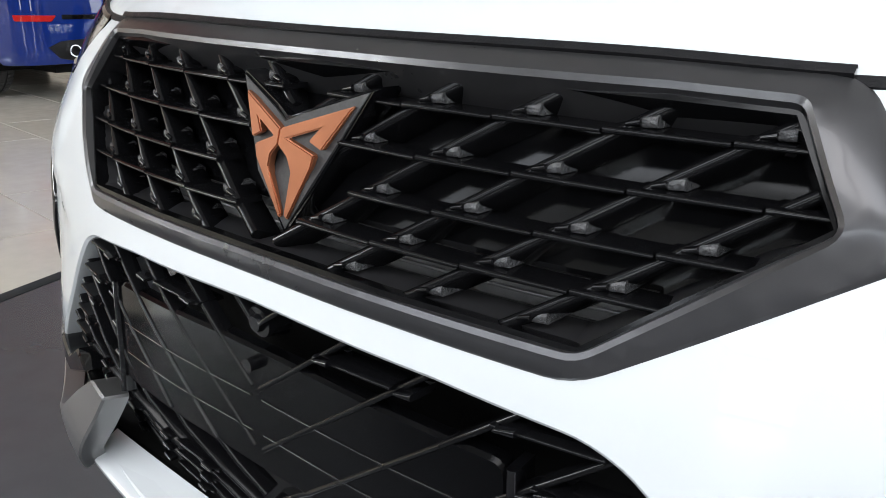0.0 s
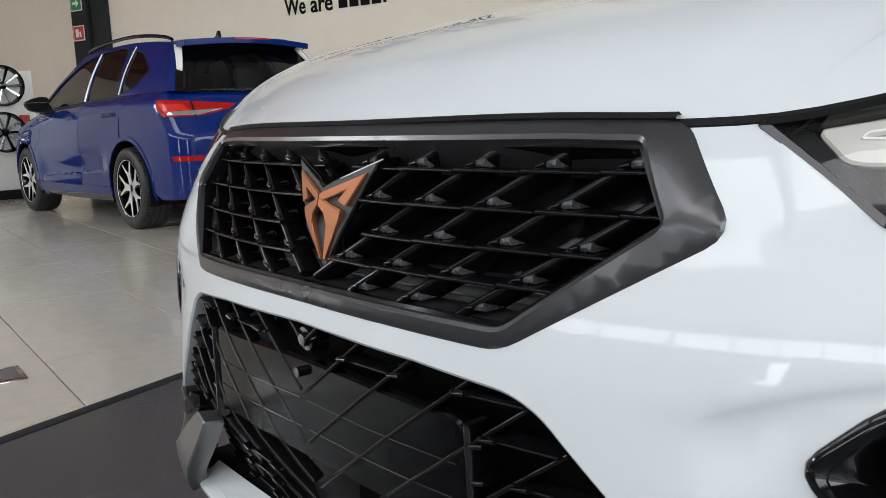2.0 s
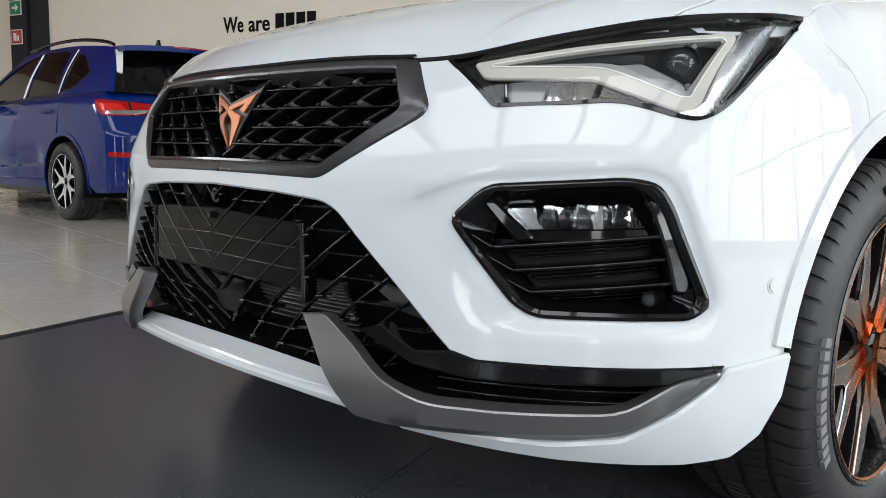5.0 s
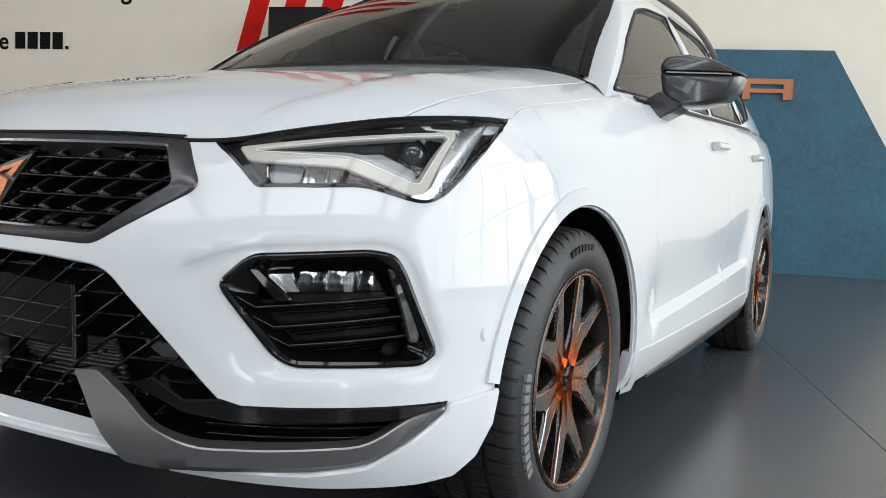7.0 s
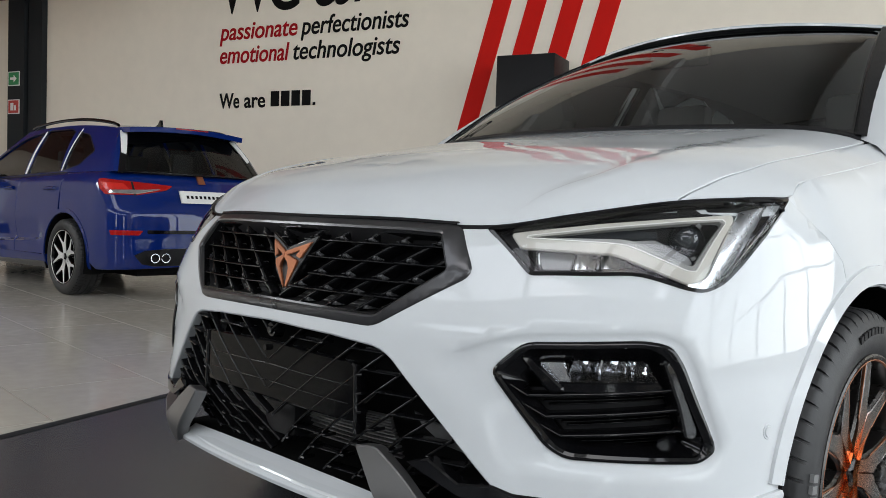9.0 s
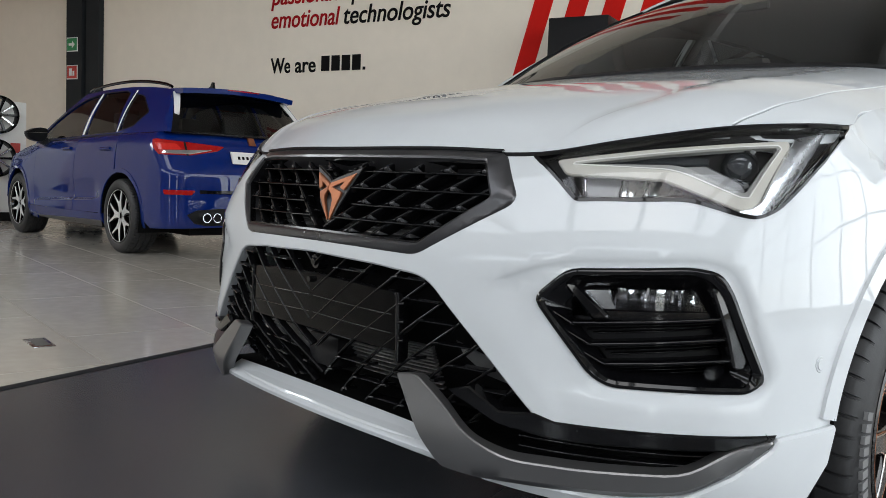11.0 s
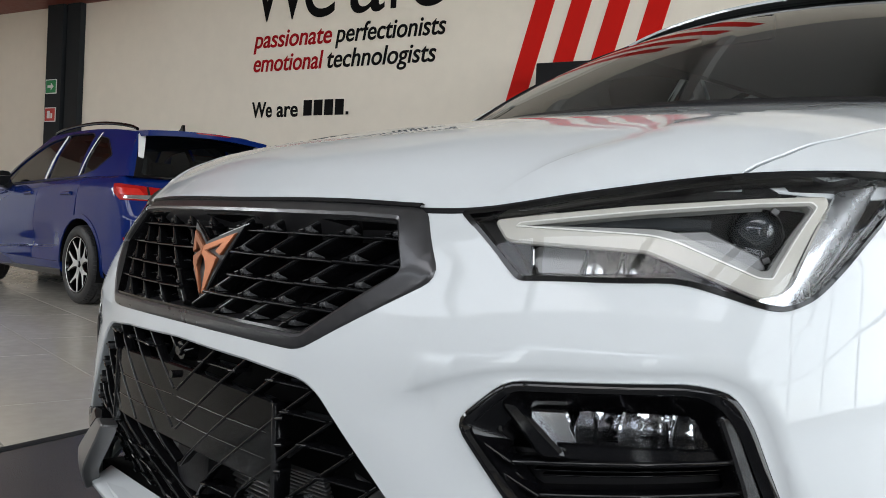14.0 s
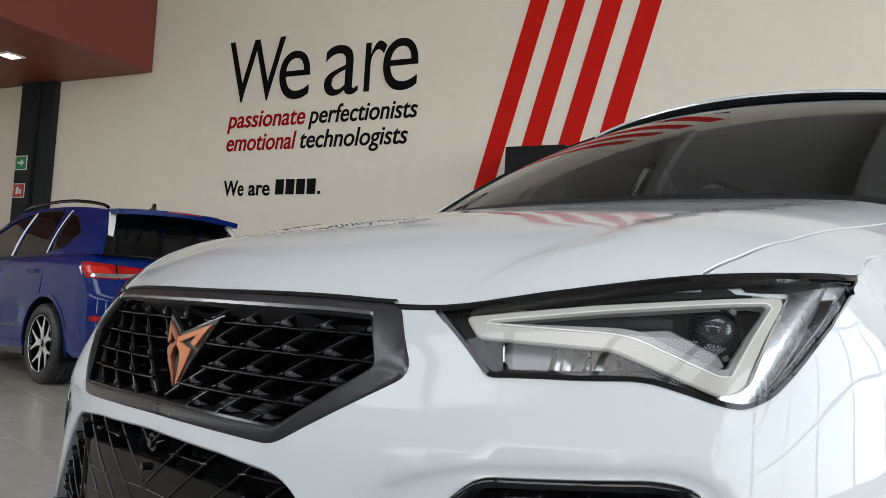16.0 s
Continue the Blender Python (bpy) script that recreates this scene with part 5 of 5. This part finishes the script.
    for u0 in (.676, .690, .703, .733, .752, .786, .803):
        part("reflector_web", rod(bmesh.new(), f, (u0, .599), (u0 + .006, .572), .0024, .02, lift=-.040, n=2), M_GLOSS, fl)
    part("lamp_sill", panel(f, rounded([(.655, .566), (.836, .574), (.846, .560), (.668, .552)], .003), step=.02, flange=.02, lift=-.020, edge=.003), M_GLOSS, fl)
    o = part("lens", panel(f, rounded([(.628, .597), (.66, .600), (.798, .607), (.826, .588), (.838, .573), (.660, .561)], .006), step=.03, lift=-.022, rim=False), M_LENS, fl)
    o.visible_shadow = False
    for (u0, z0), (u1, z1), (u2, z2) in (((.578, .559), (.614, .541), (.858, .564)), ((.602, .529), (.648, .508), (.868, .531)), ((.634, .496), (.674, .478), (.880, .497))):
        bm = rod(bmesh.new(), f, (u1, z1), (u2, z2), .0065, .040, lift=-.014, n=8)
        rod(bm, f, (u0, z0), (u1, z1), .0050, .040, lift=-.010, n=3)
        louvre = part("louvre", bm, M_GLOSS, fl, "gloss black louvre with a bent end")
        for k, dz in enumerate((.008, .0135, .019)):
            part("fine_rib", rod(bmesh.new(), f, (u1 + .012 + .010 * k, z1 - dz + .002), (u2 - .002, z2 - dz), .0022, .020, lift=-.034 - .003 * k, n=6), M_GLOSS, louvre)
    part("stepped_floor", panel(f, [(.600, .550), (.850, .560), (.885, .480), (.690, .466)], step=.03, lift=-.052, rim=False), M_BLACK, fl)
    bm = bmesh.new()
    c = f(np.array(.834), np.array(.477))
    cyl(bm, (c[0] - s * .004, c[1] + .040, c[2]), (c[0] + s * .004, c[1] + .008, c[2]), .0125, .0115, 24)
    cyl(bm, (c[0] + s * .004, c[1] + .008, c[2]), (c[0] + s * .005, c[1] + .005, c[2]), .0085, .008, 24)
    part("sensor", bm, M_GLOSS, fl)
    # parking sensor in the bumper flank
    for nm, r, l in (("parking_sensor", .0125, .0012), ("sensor_face", .0085, .003)):
        part(nm, panel(f, [(1.045 + r * .85 * math.cos(a), .494 + r * math.sin(a)) for a in np.linspace(0, 2 * math.pi, 24, endpoint=False)], step=.01, flange=.006, lift=l, edge=.001), M_WHITE, white)

# headlights
def deep(d, s, wave=0.0, pitch=.05, start=0.0):
    """The body skin moved straight inwards by d, at the same height; wave: hollows of that depth side by side."""
    def g(u, z):
        p = skin(u, z)
        _, _, nx, ny = plan(np.abs(u))
        dd = d + wave * np.abs(np.sin(math.pi * (u - start) / pitch)) ** .7
        p[..., 0] = s * (p[..., 0] - nx * dd)
        p[..., 1] -= ny * dd
        return p
    return g


M_LIP = mat("smoked_guide_lip", (.30, .30, .29), .18, coat=.6, vary=.02, rvary=.02)
for s in (1, -1):
    f = sign(skin, s)
    hl = new("headlight")
    hl.parent = white
    part("housing", panel(deep(.085, s), head_r, step=.04, rim=False), M_DARK, hl)
    bm = bmesh.new()
    ribbon(bm, f, inset_poly(head_r, .002) + inset_poly(head_r, .002)[:1], .009, -.012, .002)
    part("gasket", bm, M_GLOSS, hl)
    part("bezel", panel(deep(.020, s), inset_poly(head_r, .004), [rounded([(.508, .809), (.53, .820), (.72, .846), (.90, .862), (.915, .845), (.866, .736), (.838, .734), (.757, .754), (.70, .751), (.58, .746), (.560, .768)], .005)], step=.02, flange=.02), M_BEZEL, hl)
    g_out = rounded([(.516, .809), (.541, .788), (.552, .786), (.691, .783), (.712, .782), (.730, .776), (.827, .744), (.846, .738), (.862, .739), (.874, .749), (.893, .844), (.884, .853), (.803, .846), (.669, .831)], [.006, .006, .006, .02, .02, .02, .01, .01, .008, .01, .008, .008, 0, 0], 3)
    g_mid = rounded([(.545, .8015), (.549, .8075), (.685, .8270), (.806, .8415), (.870, .8465), (.881, .8405), (.857, .757), (.840, .7570), (.737, .7925), (.712, .7975), (.690, .7985)], [.002, .002, .02, .02, .004, .004, .004, .006, .02, .02, .01], 3)
    g_hole = rounded([(.560, .8035), (.562, .8080), (.685, .8250), (.806, .8395), (.866, .8440), (.877, .8390), (.852, .766), (.842, .765), (.737, .803), (.712, .8060)], [.002, .002, .02, .02, .004, .004, .004, .004, .02, .02], 3)
    part("light_guide", panel(deep(.012, s), g_out, [g_mid], step=.008, flange=.006, edge=.002), M_LED, hl, "pale frosted light guide")
    part("guide_lip", panel(deep(.017, s), inset_poly(g_mid, -.002), [g_hole], step=.008, flange=.012, edge=.001), M_LIP, hl, "smoked clear inner lip")
    bm = bmesh.new()
    edge_line = subdiv(inset_poly(g_mid, .001), .008)
    ribbon(bm, deep(.012, s), edge_line + edge_line[:1], .0028, -.004, .0012)
    part("guide_edge", bm, M_CLEAR, hl, "clear bright inner edge")
    part("inner_shelf", panel(deep(.060, s), [(.530, .79), (.70, .79), (.735, .79), (.845, .755), (.885, .85), (.666, .83), (.53, .81)], step=.03, rim=False), M_BLACK, hl)
    part("inner_bar", panel(deep(.030, s), rounded([(.575, .8055), (.70, .8085), (.772, .8105), (.768, .819), (.677, .8215)], .002), step=.02, flange=.015, edge=.002), M_PILLAR, hl)
    part("textured_fillet", panel(deep(.030, s), rounded([(.735, .803), (.842, .764), (.852, .768), (.842, .778), (.770, .806)], .003), step=.01, flange=.01, edge=.002), M_FIN, hl)
    n = Vector((s * .50, -.86, .0)).normalized()
    cc = Vector(deep(.05, s)(np.array(.834), np.array(.807)))
    bm = bmesh.new()
    lathe(bm, [(.001, -.03), (.031, -.03), (.031, .004), (.029, .008), (.0265, .004), (.0265, -.004)], 36, 'Z')
    bm.transform(Matrix.Translation(cc) @ n.to_track_quat('Z', 'Y').to_matrix().to_4x4())
    part("projector_ring", bm, M_GLOSS, hl)
    bm = bmesh.new()
    bmesh.ops.create_uvsphere(bm, u_segments=28, v_segments=16, radius=.026)
    for v in bm.verts:
        v.co.z *= .55
    bm.transform(Matrix.Translation(cc - n * .004) @ n.to_track_quat('Z', 'Y').to_matrix().to_4x4())
    part("projector_lens", bm, mat("projector_glass", (.02, .024, .028), .02, coat=1, vary=0, rvary=0), hl)
    for a in (.4, 2.5):
        bm = bmesh.new()
        box(bm, -.004, .004, -.001, .001, .028, .036, bevel=.0008)
        bm.transform(Matrix.Translation(cc + n * .006) @ n.to_track_quat('Z', 'Y').to_matrix().to_4x4() @ Matrix.Rotation(a, 4, 'Z') @ Matrix.Rotation(math.pi / 2, 4, 'X'))
        part("projector_clip", bm, M_FIN, hl)
    part("reflector", panel(deep(.036, s), rounded([(.577, .7775), (.640, .779), (.640, .7505), (.590, .749)], .003), step=.012, flange=.01), M_FIN, hl)
    part("hollow_reflector", panel(deep(.030, s, .020, .042, .642), [(.642, .7795), (.722, .777), (.752, .759), (.70, .754), (.642, .7505)], step=.0045, flange=.004, edge=.001), M_SHINE, hl, "chrome reflector hollows")
    for a, b in (((.578, .776), (.585, .758)), ((.642, .779), (.646, .752)), ((.686, .779), (.694, .754))):
        part("reflector_web", rod(bmesh.new(), deep(.022, s), a, b, .003, .015, n=3), M_GLOSS if a[0] > .6 else M_SHINE, hl)

    def bulged(u, z):
        """The flank swells outwards between its two long edges."""
        p = deep(.008, s)(u, z)
        _, _, nx, ny = plan(np.abs(u))
        dd = 6.0 * (u - (.945 - (.884 - z) * .50)) ** 2
        p[..., 0] -= s * nx * dd
        p[..., 1] -= ny * dd
        return p

    part("chrome_flank", panel(bulged, rounded([(.900, .860), (1.018, .883), (.952, .806), (.924, .768), (.898, .738), (.880, .729), (.850, .731), (.846, .736), (.868, .741), (.880, .752)], [.004, .008, .01, .01, .01, .008, .004, .003, .01, .01]), step=.012, flange=.010), M_FLANK, hl, "bright chrome flank behind the lens")
    bm = bmesh.new()
    cyl(bm, f(np.array(1.005), np.array(.868)), f(np.array(1.012), np.array(.870)) + np.array((s * .004, -.004, 0)), .007, .007, 16)
    part("washer_button", bm, M_GLOSS, hl)
    bm = bmesh.new()
    ribbon(bm, f, [(u, float(top_z(u)) - .003) for u in np.linspace(.40, 1.04, 24)], .010, -.004, .0015)
    part("bonnet_seal", bm, M_BLACK, hl)
    o = part("lens", panel(f, inset_poly(head_r, .004), step=.03, lift=-.002, rim=False), M_LENS, hl, "clear headlight lens")
    o.visible_shadow = False

for s in (1, -1):
    for y, r in ((A_Y, 1.047), (Y_R, .35)):
        build_wheel(white, (s * .788, y, Z_HUB), M_GUN, M_FADE, M_COPPER, s, r)

# ---------------------------------------------------------------- blue car
blue = empty("car", pose(-9.637, 2.709, 0, 0, 0, -87.16), "glossy dark blue sport utility car parked on pale tiles", "car")
ROOF_UP[0] = .045
build_shell(blue, M_BLUE, M_GLASS2, M_GLASS3, M_BLACK, M_GREY, M_GLOSS)
part("front_bumper", panel(skin, mirror_poly(bum_half), step=.05, flange=.02), M_BLUE, blue)
part("bonnet", panel(hood_f, half + [(-x, y) for x, y in reversed(half) if x > 1e-6], step=.05, flange=.012), M_BLUE, blue)
for s in (1, -1):
    for y, r in ((A_Y, .1), (Y_R, .55)):
        build_wheel(blue, (s * .788, y, Z_HUB), M_GLOSS, M_ALU2, M_ALU2, s, r, bars=False)
UT = float(U_END)
for s in (1, -1):
    f = sign(skin, s)
    tl = new("tail_light")
    tl.parent = blue
    u_of = lambda d: UT - d
    shape = [(u_of(1.02), 1.03), (u_of(.99), .96), (u_of(.90), .905), (u_of(.62), .905), (u_of(.36), .955), (u_of(.30), .99), (u_of(.50), 1.005), (u_of(.95), 1.035)]
    part("lamp_body", panel(f, rounded(shape, .01), step=.03, flange=.02, lift=.008, flip=1), M_RED, tl, "red tail lamp")
    part("clear_strip", panel(f, rounded([(u_of(.86), .915), (u_of(.62), .913), (u_of(.42), .955), (u_of(.60), .945), (u_of(.84), .938)], .005), step=.03, flange=.006, lift=.011), M_REFL, tl)
    part("lamp_joint", panel(f, [(u_of(.655), 1.012), (u_of(.640), 1.012), (u_of(.632), .902), (u_of(.647), .902)], step=.03, flange=.01, lift=.010), M_BLACK, tl)
    part("lamp_core", panel(f, rounded([(u_of(.97), 1.005), (u_of(.72), .995), (u_of(.68), .950), (u_of(.90), .945)], .008), step=.03, flange=.006, lift=.010), M_RED2, tl, "bright red lamp core")
    part("bumper_moulding", panel(f, rounded([(u_of(.56), .605), (u_of(.02), .605), (u_of(.02), .580), (u_of(.56), .580)], .006), step=.05, flange=.01, lift=.006), M_GLOSS, blue, "gloss black bumper moulding")
    part("fog_reflector", panel(f, rounded([(u_of(.86), .60), (u_of(.60), .60), (u_of(.63), .565), (u_of(.85), .565)], .008), step=.03, flange=.01, lift=.006), M_RED, blue, "red rear reflector")
    bm = bmesh.new()
    for k in range(2):
        c = f(np.array(u_of(.42 + .10 * k)), np.array(.37))
        lathe(bm, [(.040, 0), (.044, .004), (.040, .10), (.036, .10), (.036, .01)], 24, 'Z')
        m = Matrix.Translation((c[0], 4.30, .37)) @ Matrix.Rotation(-math.pi / 2, 4, 'X')
        for v in bm.verts[-24 * 5:]:
            v.co = m @ v.co
    part("tail_pipe", bm, M_CHROME, blue, "pair of bright tail pipes")
    # white blades at the edges of the tail window
    part("pillar_blade", panel(sign(back_glass, s), rounded([(.925, .38), (.985, .42), (1.0, .97), (.90, .97)], .01), step=.06, flange=.01, lift=.012), M_PAPER, blue, "white pillar blade")
for s in (1, -1):
    for y, w in ((2.48, .040), (3.235, .018)):
        bm = bmesh.new()
        ribbon(bm, sign(house, s), [(y + .02 * t, .04 + .88 * t) for t in np.linspace(0, 1, 8)], w, .0, .005)
        part("window_pillar", bm, M_PAPER, blue, "white strip on the window pillar")
part("rear_diffuser", panel(skin, [(UT - .66, .39), (UT - .58, .43), (UT - .40, .445), (UT, .45), (UT, .31), (UT - .5, .30), (UT - .60, .32)], step=.05, flange=.03, lift=.006), M_BLACK, blue)
part("rear_diffuser", panel(sign(skin, -1), [(UT - .66, .39), (UT - .58, .43), (UT - .40, .445), (UT, .45), (UT, .31), (UT - .5, .30), (UT - .60, .32)], step=.05, flange=.03, lift=.006), M_BLACK, blue)
bm = bmesh.new()
extrude_poly(bm, [(-.255, 4.372, .847), (.255, 4.372, .847), (.255, 4.322, .955), (-.255, 4.322, .955)], (0, -.02, 0))
part("name_plate", bm, M_PAPER, blue, "blank white plate")
bm = bmesh.new()
for k in range(10):
    x0 = .200 - k * .043
    extrude_poly(bm, [(x0, 4.3565, .889), (x0 - .022, 4.3565, .889), (x0 - .022, 4.3440, .916), (x0, 4.3440, .916)], (0, -.004, 0))
part("plate_bars", bm, M_INK, blue, flat=True)
bm = bmesh.new()
extrude_poly(bm, [(-.035, 4.272, 1.02), (.035, 4.272, 1.02), (.030, 4.222, 1.095), (-.030, 4.222, 1.095)], (0, -.02, 0))
part("tail_badge", bm, M_COPPER, blue)
bm = bmesh.new()
pts = [(a * .575, 3.88 + .22 * (1 - .25 * abs(a)), 1.497 + .030 * (1 - a * a)) for a in np.linspace(-1, 1, 17)]
pf = [(a * .572, 3.80, float(roof_z(3.80)) + .004 + .045 * (1 - a * a)) for a in np.linspace(-1, 1, 17)]
low_ = [(x, y - .01, z - .045) for x, y, z in pts]
lf_ = [(x, y + .02, z - .05) for x, y, z in pf]
rows = [[bm.verts.new(p) for p in r] for r in (pf, pts, low_, lf_)]
for i in range(4):
    r0, r1 = rows[i], rows[(i + 1) % 4]
    for j in range(16):
        bm.faces.new((r0[j], r0[j + 1], r1[j + 1], r1[j]))
bm.faces.new([r[0] for r in rows]), bm.faces.new([r[-1] for r in rows])
part("roof_spoiler", bm, M_BLUE, blue)
bm = bmesh.new()
box(bm, -.16, .16, 4.078, 4.102, 1.511, 1.522, bevel=.002)
part("brake_light_strip", bm, M_RED, blue)
bm = bmesh.new()
extrude_poly(bm, [(-.012, 3.42, 1.570), (-.012, 3.56, 1.565), (-.012, 3.545, 1.635), (-.012, 3.53, 1.635), (-.012, 3.50, 1.595)], (.024, 0, 0))
part("aerial_fin", bm, M_GLOSS, blue)


# ---------------------------------------------------------------- floor fittings and tiles
bm = bmesh.new()
box(bm, -.10, .10, -.045, .045, 0, .006, bevel=.003)
bm.transform(pose(-2.31, .20, 0, 0, 0, -3.7))
fb = tagged(obj("floor_socket", bm, M_ALU), "flat metal floor socket lid set in the tiles", "floor socket")
bm = bmesh.new()
box(bm, -.075, .075, -.028, .028, .006, .009, bevel=.001)
bm.transform(pose(-2.31, .20, 0, 0, 0, -3.7))
part("lid", bm, M_JOINT, fb)

TILE_M = pose(-2.40, .335, 0, 0, 0, -3.7)
TL, TW = 1.22, .60
bm = bmesh.new()
box(bm, .0024, TL - .0024, .0024, TW - .0024, -.012, 0, bevel=.001)
tile_me = bpy.data.meshes.new("tile")
bm.to_mesh(tile_me)
bm.free()
tile_me.materials.append(M_TILE)
rest = bmesh.new()
inv = ROOM.inverted()
for r in range(-32, 40):
    for c in range(-20, 20):
        m = TILE_M @ Matrix.Translation((c * TL + (TL / 2 if r % 2 else 0), r * TW, 0))
        q = inv @ (m @ Vector((TL / 2, TW / 2, 0)))
        if not (U0 - .6 < q.x < U1 + .6 and V1 - .6 < q.y < .6):
            continue
        if -11 <= c <= 1 and -4 <= r <= 14 and q.x < MAT_U + 1.4:
            o = new("tile", tile_me)
            o.parent = floor
            o.matrix_basis = m
        elif not (q.x > MAT_U + 1.4 and q.y > V1 + 4 and q.x < MAT_U + 8.0):
            vs = [rest.verts.new(m @ Vector(v)) for v in ((.0024, .0024, 0), (TL - .0024, .0024, 0), (TL - .0024, TW - .0024, 0), (.0024, TW - .0024, 0))]
            rest.faces.new(vs)
ob = obj("far_tiles", rest, M_TILE, floor, flat=True)
ob["kind"] = "stuff"

# display rack with alloy wheels beyond the blue car
rack = empty("wheel_rack", None, "white display rack holding black and silver alloy wheels", "display rack")
bm = boxes((-10.9, -10.75, .4, 2.50, .12, 1.60), bevel=.01)
part("board", bm, M_PAPER, rack)
bm = boxes((-10.95, -10.70, .35, 2.55, 0, .12), bevel=.01)
part("plinth", bm, M_BLACK, rack)
bm = boxes((-10.745, -10.735, 2.30, 2.42, .92, 1.05))
part("label_card", bm, M_SIGNR, rack, flat=True)
for y, z, dark in ((2.13, 1.41, 1), (2.10, .84, 0), (1.45, 1.41, 0), (1.45, .84, 1)):
    w = empty("alloy_wheel", pose(-10.70, y, z), "black and silver multi-spoke alloy wheel on the rack", "alloy wheel", "rack wheels")
    bm = bmesh.new()
    lathe(bm, [(.235, .06), (.25, .075), (.242, .08), (.228, .06), (.215, -.03)], 48)
    part("rim", bm, M_GLOSS, w)
    for i in range(10):
        bm = bmesh.new()
        sector(bm, [(.03, -.010), (.22, -.018), (.22, .018), (.03, .010)], .03, .075, i * math.pi / 5)
        part("spoke", bm, M_ALU if i % 2 else M_GLOSS, w)
    bm = bmesh.new()
    lathe(bm, [(.001, .07), (.045, .065), (.05, .0)], 24)
    part("hub_cap", bm, M_GLOSS, w)
